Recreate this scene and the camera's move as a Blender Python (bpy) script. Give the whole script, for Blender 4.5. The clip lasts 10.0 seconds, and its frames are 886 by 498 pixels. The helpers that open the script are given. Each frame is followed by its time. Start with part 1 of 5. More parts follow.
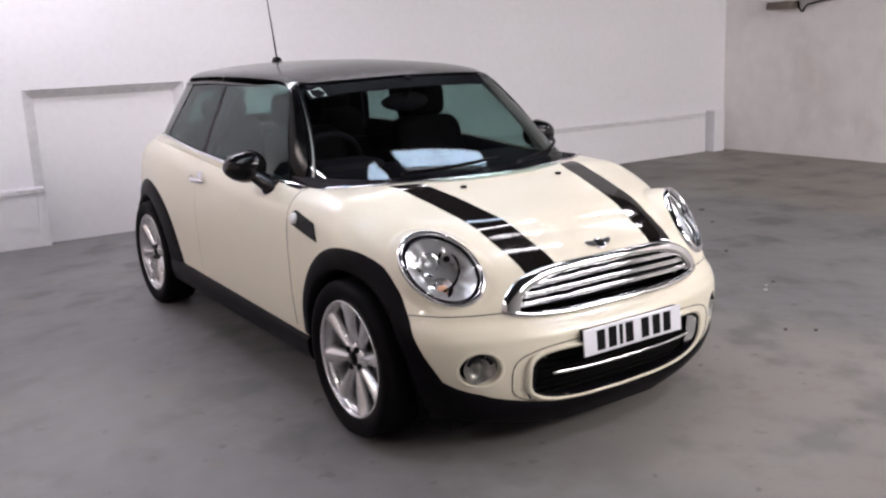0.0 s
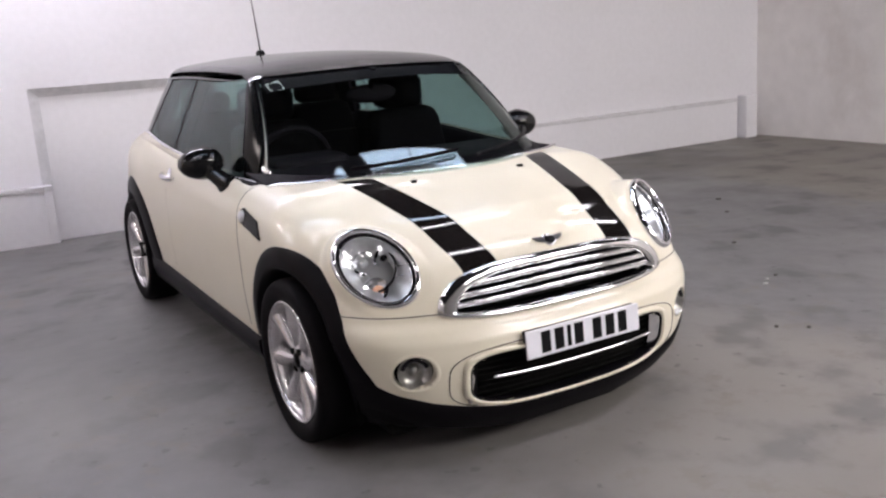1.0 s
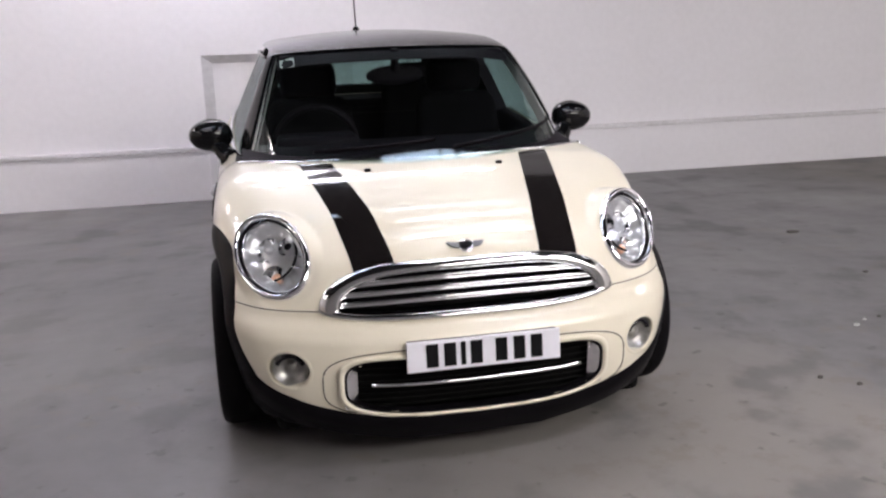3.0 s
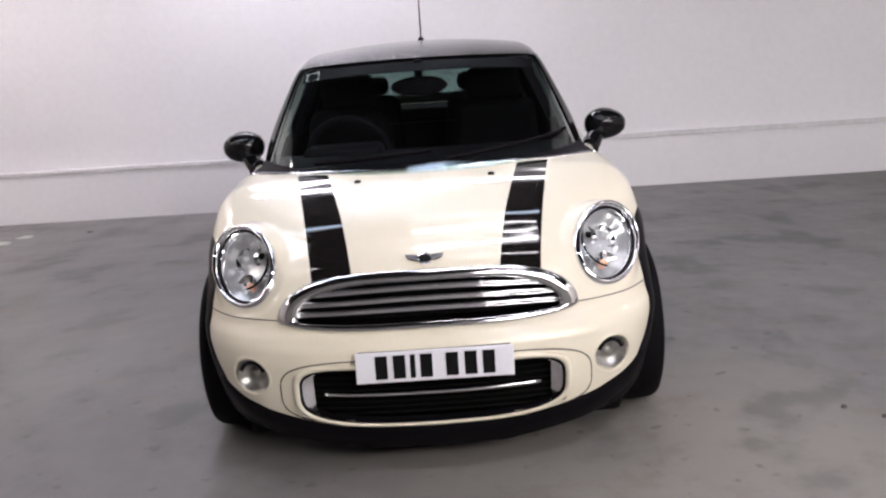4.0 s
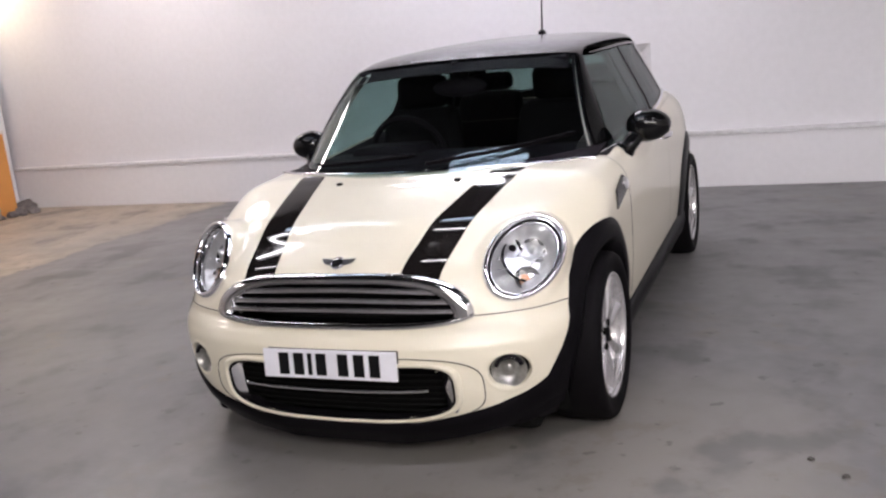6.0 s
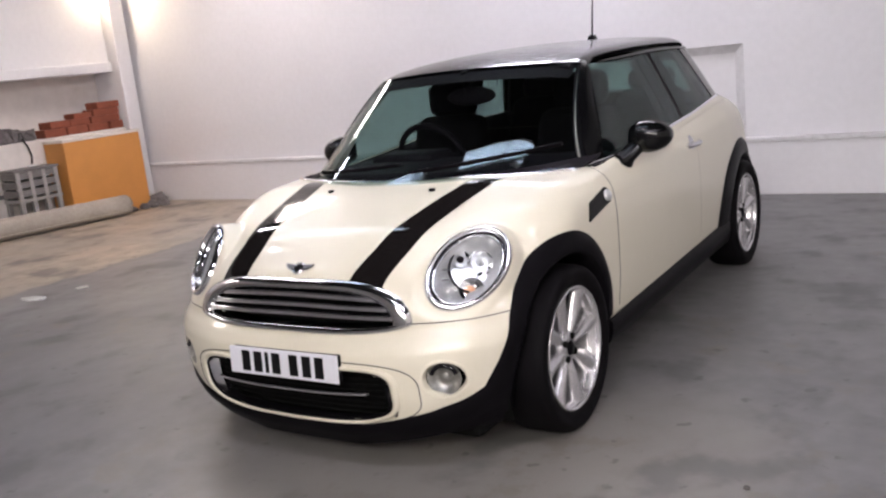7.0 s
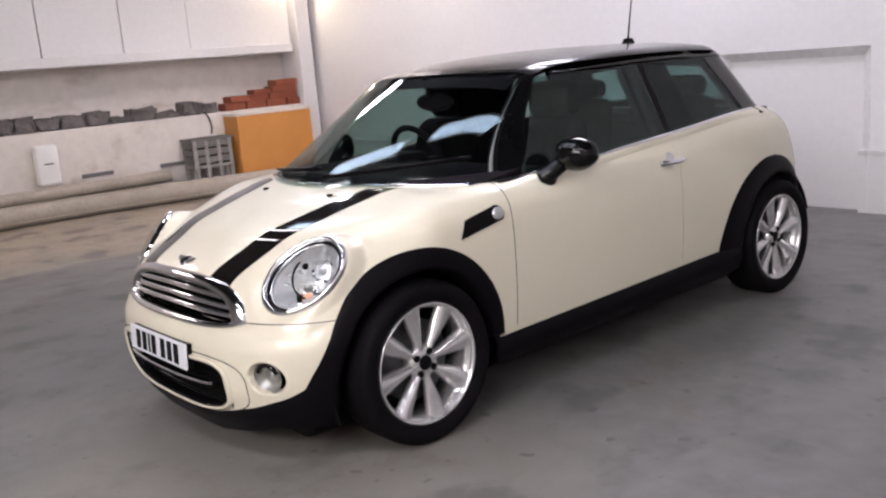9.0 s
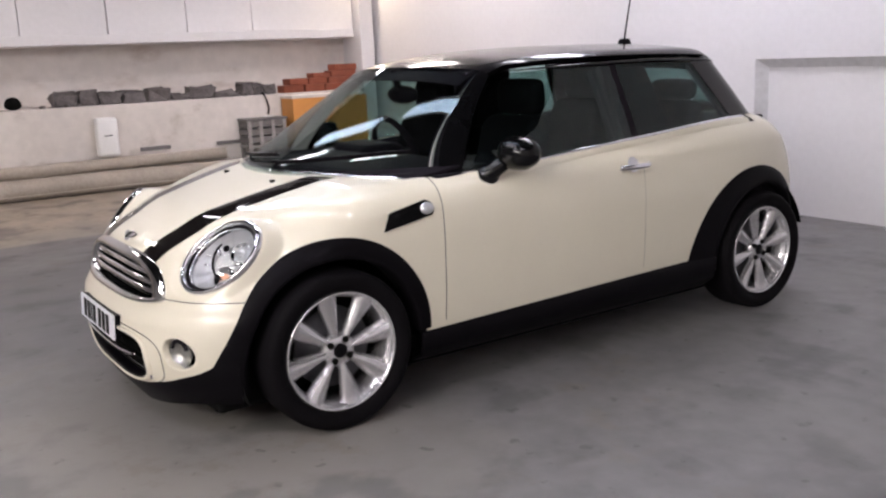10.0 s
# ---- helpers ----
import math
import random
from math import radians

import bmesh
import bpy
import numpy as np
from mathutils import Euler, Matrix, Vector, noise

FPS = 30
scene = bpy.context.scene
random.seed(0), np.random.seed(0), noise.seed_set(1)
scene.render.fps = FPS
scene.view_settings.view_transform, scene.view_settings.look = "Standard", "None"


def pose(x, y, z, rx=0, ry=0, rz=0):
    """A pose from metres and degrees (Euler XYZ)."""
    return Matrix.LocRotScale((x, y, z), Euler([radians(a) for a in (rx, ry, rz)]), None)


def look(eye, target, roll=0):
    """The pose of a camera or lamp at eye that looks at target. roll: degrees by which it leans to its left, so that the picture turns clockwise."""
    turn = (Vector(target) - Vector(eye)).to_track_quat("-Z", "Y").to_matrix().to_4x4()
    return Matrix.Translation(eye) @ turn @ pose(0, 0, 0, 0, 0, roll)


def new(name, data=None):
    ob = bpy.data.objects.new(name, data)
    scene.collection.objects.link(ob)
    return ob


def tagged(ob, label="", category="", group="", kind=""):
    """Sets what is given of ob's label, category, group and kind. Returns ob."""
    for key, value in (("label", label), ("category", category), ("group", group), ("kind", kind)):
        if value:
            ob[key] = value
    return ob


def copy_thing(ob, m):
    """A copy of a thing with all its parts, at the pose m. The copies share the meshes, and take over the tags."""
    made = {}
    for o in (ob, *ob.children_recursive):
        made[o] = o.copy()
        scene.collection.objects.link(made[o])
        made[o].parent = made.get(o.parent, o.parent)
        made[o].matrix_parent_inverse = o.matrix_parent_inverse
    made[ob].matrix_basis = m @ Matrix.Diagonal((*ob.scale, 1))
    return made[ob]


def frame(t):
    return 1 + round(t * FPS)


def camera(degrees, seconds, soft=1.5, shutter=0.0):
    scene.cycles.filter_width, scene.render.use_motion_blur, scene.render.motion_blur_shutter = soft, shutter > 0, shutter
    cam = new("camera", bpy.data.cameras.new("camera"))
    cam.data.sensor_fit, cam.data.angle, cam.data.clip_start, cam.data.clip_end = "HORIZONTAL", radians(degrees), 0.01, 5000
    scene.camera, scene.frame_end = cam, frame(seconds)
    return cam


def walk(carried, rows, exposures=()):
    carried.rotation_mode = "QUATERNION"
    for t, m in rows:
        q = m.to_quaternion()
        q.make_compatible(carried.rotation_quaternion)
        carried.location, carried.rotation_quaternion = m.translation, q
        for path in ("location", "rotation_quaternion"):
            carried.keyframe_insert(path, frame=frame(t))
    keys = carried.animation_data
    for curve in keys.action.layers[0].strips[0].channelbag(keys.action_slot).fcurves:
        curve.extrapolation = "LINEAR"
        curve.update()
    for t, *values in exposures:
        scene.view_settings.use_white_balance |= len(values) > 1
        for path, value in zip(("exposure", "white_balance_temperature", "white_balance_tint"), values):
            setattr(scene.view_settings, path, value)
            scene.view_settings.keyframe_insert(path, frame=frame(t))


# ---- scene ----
cam = camera(51.8, 10.0, soft=2.3)
PATH = [
    (0, (-2.309, -2.938, 1.467), (-1.231, -1.313, 1.022), -2.4),
    (0.5, (-2.135, -3.008, 1.462), (-1.115, -1.347, 1.014), -2.8),
    (1, (-1.879, -3.037, 1.439), (-0.912, -1.348, 0.98), -3.8),
    (1.5, (-1.608, -3.084, 1.444), (-0.759, -1.335, 0.977), -4.5),
    (2, (-1.298, -3.257, 1.446), (-0.634, -1.427, 0.985), -2.8),
    (2.5, (-0.981, -3.315, 1.413), (-0.465, -1.438, 0.954), -3.2),
    (2.7, (-0.846, -3.271, 1.402), (-0.375, -1.387, 0.925), -2.5),
    (4, (0.065, -3.35, 1.391), (0.062, -1.401, 0.943), -3.8),
    (4.5, (0.407, -3.293, 1.401), (0.221, -1.352, 0.955), -4.3),
    (5, (0.784, -3.287, 1.41), (0.389, -1.373, 0.987), -4.1),
    (5.5, (1.113, -3.197, 1.382), (0.538, -1.33, 0.955), -5.2),
    (6.8, (2.049, -2.973, 1.421), (1.038, -1.3, 0.997), -6.2),
    (7, (2.163, -2.879, 1.389), (1.094, -1.24, 0.977), -6.4),
    (7.5, (2.441, -2.659, 1.4), (1.258, -1.099, 0.992), -6.1),
    (8, (2.806, -2.484, 1.409), (1.496, -1.028, 1.007), -4.7),
    (8.5, (3.058, -2.23, 1.377), (1.654, -0.87, 0.955), -5.0),
    (9, (3.289, -1.982, 1.389), (1.793, -0.719, 0.981), -4.9),
    (9.5, (3.571, -1.75, 1.398), (2.002, -0.58, 0.984), -3.2),
    (10, (3.71, -1.491, 1.372), (2.089, -0.397, 0.954), -2.5),
]
walk(cam, [(t, look(eye, target, roll)) for t, eye, target, roll in PATH], exposures=[(0.0, 0.12), (2.0, 0.04), (4.0, 0.0), (5.5, -0.05), (7.5, -0.10), (10.0, -0.04)])

# ---- world and lamps ----
world = bpy.data.worlds.new("world")
scene.world = world
world.use_nodes = True
world.node_tree.nodes["Background"].inputs["Color"].default_value = (0.75, 0.82, 1.0, 1)
world.node_tree.nodes["Background"].inputs["Strength"].default_value = 0.05
scene.view_settings.exposure = 0.0


# ---- materials ----
def mat(name, colour, rough=0.5, metal=0.0, vary=0.06, scale=6.0, fine=60.0, bump=0.0, coat=0.0, spec=0.5):
    m = bpy.data.materials.new(name)
    m.use_nodes = True
    nt = m.node_tree
    b = nt.nodes["Principled BSDF"]
    b.inputs["Roughness"].default_value = rough
    b.inputs["Metallic"].default_value = metal
    b.inputs["Coat Weight"].default_value = coat
    b.inputs["Coat Roughness"].default_value = 0.05
    b.inputs["Specular IOR Level"].default_value = spec
    tc = nt.nodes.new("ShaderNodeTexCoord")
    n1 = nt.nodes.new("ShaderNodeTexNoise")
    n1.inputs["Scale"].default_value = scale
    n1.inputs["Detail"].default_value = 6
    n2 = nt.nodes.new("ShaderNodeTexNoise")
    n2.inputs["Scale"].default_value = fine
    n2.inputs["Detail"].default_value = 4
    nt.links.new(tc.outputs["Object"], n1.inputs["Vector"])
    nt.links.new(tc.outputs["Object"], n2.inputs["Vector"])
    add = nt.nodes.new("ShaderNodeMath")
    add.operation = "ADD"
    nt.links.new(n1.outputs["Fac"], add.inputs[0])
    nt.links.new(n2.outputs["Fac"], add.inputs[1])
    mr = nt.nodes.new("ShaderNodeMapRange")
    mr.inputs["From Min"].default_value, mr.inputs["From Max"].default_value = 0.7, 1.3
    mr.inputs["To Min"].default_value, mr.inputs["To Max"].default_value = 1 - vary, 1 + vary
    nt.links.new(add.outputs[0], mr.inputs["Value"])
    mul = nt.nodes.new("ShaderNodeVectorMath")
    mul.operation = "SCALE"
    mul.inputs[0].default_value = colour
    nt.links.new(mr.outputs[0], mul.inputs["Scale"])
    nt.links.new(mul.outputs["Vector"], b.inputs["Base Color"])
    if bump:
        bp = nt.nodes.new("ShaderNodeBump")
        bp.inputs["Strength"].default_value = bump
        bp.inputs["Distance"].default_value = 0.01
        nt.links.new(add.outputs[0], bp.inputs["Height"])
        nt.links.new(bp.outputs["Normal"], b.inputs["Normal"])
    return m


def glass(name, tint, gloss=0.02):
    """Thin pane: tinted straight-through light with a mirror coat by Fresnel."""
    m = bpy.data.materials.new(name)
    m.use_nodes = True
    nt = m.node_tree
    nt.nodes.clear()
    out = nt.nodes.new("ShaderNodeOutputMaterial")
    tr = nt.nodes.new("ShaderNodeBsdfTransparent")
    tr.inputs["Color"].default_value = (*tint, 1)
    gl = nt.nodes.new("ShaderNodeBsdfGlossy")
    gl.inputs["Roughness"].default_value = 0.01
    lw = nt.nodes.new("ShaderNodeLayerWeight")
    pw = nt.nodes.new("ShaderNodeMath")
    pw.operation = "POWER"
    pw.inputs[1].default_value = 5.0
    fr = nt.nodes.new("ShaderNodeMath")
    fr.operation = "MULTIPLY_ADD"
    fr.inputs[1].default_value, fr.inputs[2].default_value = 0.45, gloss
    lw.inputs["Blend"].default_value = 0.5
    nt.links.new(lw.outputs["Facing"], pw.inputs[0])
    nt.links.new(pw.outputs[0], fr.inputs[0])
    mix = nt.nodes.new("ShaderNodeMixShader")
    nt.links.new(fr.outputs[0], mix.inputs[0])
    nt.links.new(tr.outputs[0], mix.inputs[1])
    nt.links.new(gl.outputs[0], mix.inputs[2])
    nt.links.new(mix.outputs[0], out.inputs[0])
    return m


def glow(name, colour, power):
    m = bpy.data.materials.new(name)
    m.use_nodes = True
    b = m.node_tree.nodes["Principled BSDF"]
    b.inputs["Base Color"].default_value = (0.8, 0.8, 0.8, 1)
    b.inputs["Emission Color"].default_value = (*colour, 1)
    b.inputs["Emission Strength"].default_value = power
    return m


CREAM = mat("cream_paint", (0.765, 0.714, 0.582), 0.34, vary=0.012, coat=0.60)
BLACK_PAINT = mat("black_paint", (0.005, 0.0045, 0.0055), 0.25, vary=0.1, coat=0.5, spec=0.08)
PILLAR = mat("satin_black_trim", (0.003, 0.003, 0.0035), 0.16, vary=0.1, spec=0.10)
MIRROR_BLACK = mat("mirror_black", (0.003, 0.003, 0.0035), 0.12, vary=0.1, spec=0.30)
STRIPE = mat("black_vinyl", (0.009, 0.0075, 0.0075), 0.06, vary=0.1)
PLASTIC = mat("black_plastic", (0.0055, 0.0048, 0.0062), 0.38, vary=0.15, bump=0.03, fine=300, spec=0.045)
DARK = mat("dark_void", (0.004, 0.004, 0.004), 0.9, spec=0.1)
CHROME = mat("chrome", (0.84, 0.84, 0.87), 0.07, metal=1.0, vary=0.03)
BRIGHT = mat("polished_surround", (0.70, 0.70, 0.71), 0.10, metal=1.0, vary=0.03)
ALLOY = mat("silver_alloy", (0.66, 0.65, 0.67), 0.27, metal=0.78, vary=0.04)
ALLOY_DARK = mat("shaded_alloy", (0.10, 0.10, 0.11), 0.5, metal=0.6, vary=0.1)
LAMP_DULL = mat("dull_reflector", (0.37, 0.355, 0.335), 0.3, metal=0.7, vary=0.15, scale=60)
RUBBER = mat("tyre_rubber", (0.0062, 0.0055, 0.0066), 0.62, vary=0.2, bump=0.05, fine=200, spec=0.045)
SCREEN = glass("windscreen_glass", (0.74, 0.80, 0.79), 0.055)
SIDE = glass("side_glass", (0.65, 0.77, 0.755), 0.05)
PRIVACY = glass("privacy_glass", (0.56, 0.66, 0.65), 0.04)
LENS = glass("clear_lens", (0.93, 0.95, 0.96))
CLOTH = mat("black_cloth", (0.006, 0.0055, 0.0065), 0.9, vary=0.2, fine=250, spec=0.04)
TRIM = mat("dash_plastic", (0.011, 0.009, 0.012), 0.6, vary=0.12, bump=0.03, fine=250, spec=0.06)
AMBER = mat("amber_plastic", (0.84, 0.47, 0.31), 0.28)
PLATE = mat("plate_white", (0.80, 0.80, 0.86), 0.30, vary=0.02)
INK = mat("plate_black", (0.006, 0.006, 0.007), 0.6, spec=0.1)
PAPER = mat("paper_white", (0.75, 0.75, 0.72), 0.7, vary=0.03)
SEAM = mat("panel_gap", (0.05, 0.045, 0.035), 0.7)


# ---- mesh helpers ----
def link(name, verts, faces, material, parent=None, label="", smooth=True, normals=None):
    me = bpy.data.meshes.new(name)
    me.from_pydata([tuple(map(float, v)) for v in verts], [], [tuple(map(int, f)) for f in faces])
    me.materials.append(material)
    me.update()
    if smooth:
        me.polygons.foreach_set("use_smooth", np.ones(len(me.polygons), dtype=bool))
    if normals is not None:
        me.normals_split_custom_set_from_vertices([tuple(map(float, n)) for n in normals])
    ob = new(name, me)
    if parent is not None:
        ob.parent = parent
    if label:
        ob["label"] = label
    return ob


def part(name, bm, material, parent=None, label="", smooth=False, sharp=35):
    me = bpy.data.meshes.new(name)
    if smooth:
        for f in bm.faces:
            f.smooth = True
        for e in bm.edges:
            if len(e.link_faces) == 2 and e.calc_face_angle(0) > radians(sharp):
                e.smooth = False
    bm.to_mesh(me)
    bm.free()
    me.materials.append(material)
    ob = new(name, me)
    if parent is not None:
        ob.parent = parent
    if label:
        ob["label"] = label
    return ob


def box(x0, x1, y0, y1, z0, z1, bevel=0.0, seg=2):
    bm = bmesh.new()
    bmesh.ops.create_cube(bm, size=1)
    bmesh.ops.transform(bm, matrix=Matrix.LocRotScale(((x0 + x1) / 2, (y0 + y1) / 2, (z0 + z1) / 2), None, (x1 - x0, y1 - y0, z1 - z0)), verts=bm.verts)
    if bevel:
        bmesh.ops.bevel(bm, geom=bm.edges[:], offset=bevel, segments=seg, affect="EDGES", profile=0.5)
    return bm


def empty(name, label="", category="", group="", kind="", m=None):
    ob = new(name)
    if m is not None:
        ob.matrix_basis = m
    return tagged(ob, label, category, group, kind)


def thing(ob, label, category="", group="", kind=""):
    return tagged(ob, label, category, group, kind)


def spl(xs, ys):
    """A smooth curve through a few values (cubic, no overshoot at steps)."""
    xs, ys = np.array(xs, float), np.array(ys, float)
    d = np.diff(ys) / np.diff(xs)
    m = np.zeros(len(xs))
    m[0], m[-1] = d[0], d[-1]
    for i in range(1, len(xs) - 1):
        m[i] = 0 if d[i - 1] * d[i] <= 0 else 2 * d[i - 1] * d[i] / (d[i - 1] + d[i])

    def f(q):
        q = np.clip(np.asarray(q, float), xs[0], xs[-1])
        i = np.clip(np.searchsorted(xs, q, side="right") - 1, 0, len(xs) - 2)
        h = xs[i + 1] - xs[i]
        t = (q - xs[i]) / h
        return (ys[i] * (1 + 2 * t) * (1 - t) ** 2 + m[i] * h * t * (1 - t) ** 2
                + ys[i + 1] * t * t * (3 - 2 * t) + m[i + 1] * h * t * t * (t - 1))
    return f


def smax(a, b, k):
    return np.maximum(a, b) + np.maximum(k - np.abs(a - b), 0) ** 2 / (4 * k)


def grad(F, P, e=1e-3):
    g = np.empty_like(P)
    for i in range(3):
        d = np.zeros(3)
        d[i] = e
        g[:, i] = (F(P + d) - F(P - d)) / (2 * e)
    return g


def settle(F, P, n=6):
    """Moves points onto the surface F = 0; gives them and their outward directions."""
    P = np.array(P, float)
    for _ in range(n):
        g = grad(F, P)
        P = P - np.clip(F(P) / np.maximum((g * g).sum(1), 1e-6), -0.05, 0.05)[:, None] * g
    g = grad(F, P)
    return P, g / np.maximum(np.linalg.norm(g, axis=1), 1e-9)[:, None]


def march(F, start, way, reach):
    """Where rays from outside first meet F = 0."""
    start, way = np.array(start, float), np.array(way, float)
    lo, steps = np.zeros(len(start)), 160
    hi = np.full(len(start), reach)
    found = np.zeros(len(start), bool)
    for i in range(1, steps + 1):
        s = reach * i / steps
        inside = (F(start + way * s) < 0) & ~found
        hi[inside], lo[inside] = s, reach * (i - 1) / steps
        found |= inside
    for _ in range(16):
        mid = (lo + hi) / 2
        inside = F(start + way * mid[:, None]) < 0
        hi, lo = np.where(inside, mid, hi), np.where(inside, lo, mid)
    return start + way * hi[:, None]


def from_side(F, y, z, s=1):
    y, z = np.broadcast_arrays(np.asarray(y, float), np.asarray(z, float))
    P = np.stack([np.full(y.size, 1.1), y.ravel(), z.ravel()], 1)
    P = march(F, P, np.tile([-1.0, 0, 0], (y.size, 1)), 1.1)
    P[:, 0] *= s
    return P


def from_front(F, x, z):
    x, z = np.broadcast_arrays(np.asarray(x, float), np.asarray(z, float))
    P = np.stack([x.ravel(), np.full(x.size, -1.0), z.ravel()], 1)
    return march(F, P, np.tile([0, 1.0, 0], (x.size, 1)), 2.2)


def from_top(F, x, y):
    x, y = np.broadcast_arrays(np.asarray(x, float), np.asarray(y, float))
    P = np.stack([x.ravel(), y.ravel(), np.full(x.size, 1.6)], 1)
    return march(F, P, np.tile([0, 0, -1.0], (x.size, 1)), 1.4)


def resample(P, n):
    P = np.array(P, float)
    s = np.concatenate([[0], np.cumsum(np.linalg.norm(np.diff(P, axis=0), axis=1))])
    q = np.linspace(0, s[-1], n)
    return np.stack([np.interp(q, s, P[:, i]) for i in range(P.shape[1])], 1)


def grid_faces(nu, nv, loop=False):
    f = []
    for i in range(nu - 1 + (1 if loop else 0)):
        for j in range(nv - 1):
            a, b = i * nv + j, ((i + 1) % nu) * nv + j
            f.append((a, b, b + 1, a + 1))
    return f


def shell(name, P, N, nu, nv, thick, material, parent, label="", loop=False, flip=False):
    """A grid of points with outward directions as a plate of that thickness."""
    n = len(P)
    V = np.concatenate([P, P - N * thick, P, P - N * thick])
    F = grid_faces(nu, nv, loop)
    back = [tuple(n + i for i in reversed(f)) for f in F]
    rim = []
    for i in range(nu - 1 + (1 if loop else 0)):
        a, b = i * nv, ((i + 1) % nu) * nv
        rim += [(b, a, n + a, n + b), (a + nv - 1, b + nv - 1, n + b + nv - 1, n + a + nv - 1)]
    if not loop:
        for j in range(nv - 1):
            a, b = j, (nu - 1) * nv + j
            rim += [(a, a + 1, n + a + 1, n + a), (b + 1, b, n + b, n + b + 1)]
    faces = F + back + [tuple(i + 2 * n for i in f) for f in rim]
    a = V[list(F[0])]
    if (np.dot(np.cross(a[1] - a[0], a[2] - a[1]), N[F[0][0]]) < 0) != flip:
        faces = [tuple(reversed(f)) for f in faces]
    used = np.unique(np.concatenate([np.array(f) for f in faces]))
    at = np.zeros(len(V), int)
    at[used] = np.arange(len(used))
    ob = link(name, V[used], [tuple(at[list(f)]) for f in faces], material, parent, label)
    me = ob.data
    k = len(F) * 2
    flat = np.ones(len(me.polygons), bool)
    flat[k:] = False
    me.polygons.foreach_set("use_smooth", flat)
    return ob


def patch(name, A, B, nu, nv, F, off, thick, material, parent, label="", snap=True):
    """A plate between two edge lines, laid on the surface F."""
    A, B = resample(A, nu), resample(B, nu)
    t = np.linspace(0, 1, nv)[None, :, None]
    P = (A[:, None] * (1 - t) + B[:, None] * t).reshape(-1, 3)
    P, N = settle(F, P)
    return shell(name, P + N * off, N, nu, nv, thick, material, parent, label)


def tube(name, P, radius, material, parent=None, label="", loop=False, sides=8, flat=1.0):
    """A rod along a line of points."""
    P = np.array(P, float)
    n = len(P)
    T = np.roll(P, -1, 0) - np.roll(P, 1, 0)
    if not loop:
        T[0], T[-1] = P[1] - P[0], P[-1] - P[-2]
    T /= np.linalg.norm(T, axis=1)[:, None]
    up = np.array([0.02, 0.05, 1.0])
    V = []
    rr = np.broadcast_to(np.asarray(radius, float), (n,))
    for i in range(n):
        a = np.cross(T[i], up)
        if np.linalg.norm(a) < 0.2:
            a = np.cross(T[i], [1, 0, 0.1])
        a /= np.linalg.norm(a)
        b = np.cross(a, T[i])
        for k in range(sides):
            w = 2 * math.pi * k / sides
            V.append(P[i] + rr[i] * (math.cos(w) * a + math.sin(w) * b * flat))
    F = []
    for i in range(n - 1 + (1 if loop else 0)):
        for k in range(sides):
            a, b = i * sides + k, ((i + 1) % n) * sides + k
            c, d = ((i + 1) % n) * sides + (k + 1) % sides, i * sides + (k + 1) % sides
            F.append((a, d, c, b))
    if not loop:
        F += [tuple(range(sides)), tuple((n - 1) * sides + k for k in reversed(range(sides)))]
    return link(name, V, F, material, parent, label)


def lathe(name, prof, material, parent=None, label="", n=48, closed=False):
    """Turns a profile (radius, x) round the x axis."""
    m = len(prof)
    V = [(x, r * math.cos(2 * math.pi * i / n), r * math.sin(2 * math.pi * i / n)) for i in range(n) for r, x in prof]
    F = []
    for i in range(n):
        for j in range(m if closed else m - 1):
            a, b = i * m + j, ((i + 1) % n) * m + j
            k = (j + 1) % m - j
            F.append((a, a + k, b + k, b))
    return link(name, V, F, material, parent, label)


def mirrored(P):
    return np.array(P, float) * np.array([-1, 1, 1])


# ---- the car's surfaces: x across, nose towards -y, front axle at y = 0 ----
WB = 2.467
W_Z = spl([0.10, 0.30, 0.50, 0.68, 0.78, 0.86, 0.93, 1.05], [0.765, 0.790, 0.808, 0.811, 0.804, 0.789, 0.760, 0.69])
W_Y = spl([-0.75, -0.45, -0.20, 0.10, 0.5, 2.2, 2.6, 2.9, 3.1], [-0.085, -0.036, -0.022, -0.002, 0.0, 0.0, -0.030, -0.11, -0.20])
NOSE = spl([0.10, 0.16, 0.24, 0.32, 0.40, 0.45, 0.49, 0.53, 0.60, 0.68, 0.76], [-0.565, -0.600, -0.636, -0.653, -0.657, -0.653, -0.632, -0.597, -0.583, -0.570, -0.535])
BOW = spl([0.1, 0.45, 0.55, 0.7], [0.046, 0.046, 0.042, 0.045])
TAIL = spl([0.1, 0.3, 0.6, 0.85, 1.05], [2.93, 3.0, 2.99, 2.91, 2.75])
TOP = spl([-0.66, -0.565, -0.465, -0.365, -0.17, 0.02, 0.165, 0.36, 0.6, 1.57, 2.4, 2.75, 3.0], [0.66, 0.720, 0.762, 0.796, 0.851, 0.897, 0.922, 0.922, 0.908, 0.962, 1.002, 0.992, 0.92])
DROP = spl([-0.65, -0.3, 0.0, 0.4, 0.9], [0.09, 0.078, 0.052, 0.02, 0.0])


ROUND_F = spl([0.1, 0.25, 0.40, 0.48, 0.56, 0.70, 0.8], [0.30, 0.23, 0.16, 0.145, 0.18, 0.30, 0.30])
ROUND_T = spl([-0.9, -0.62, -0.35, -0.10, 0.15, 3.0], [0.10, 0.12, 0.27, 0.20, 0.12, 0.12])


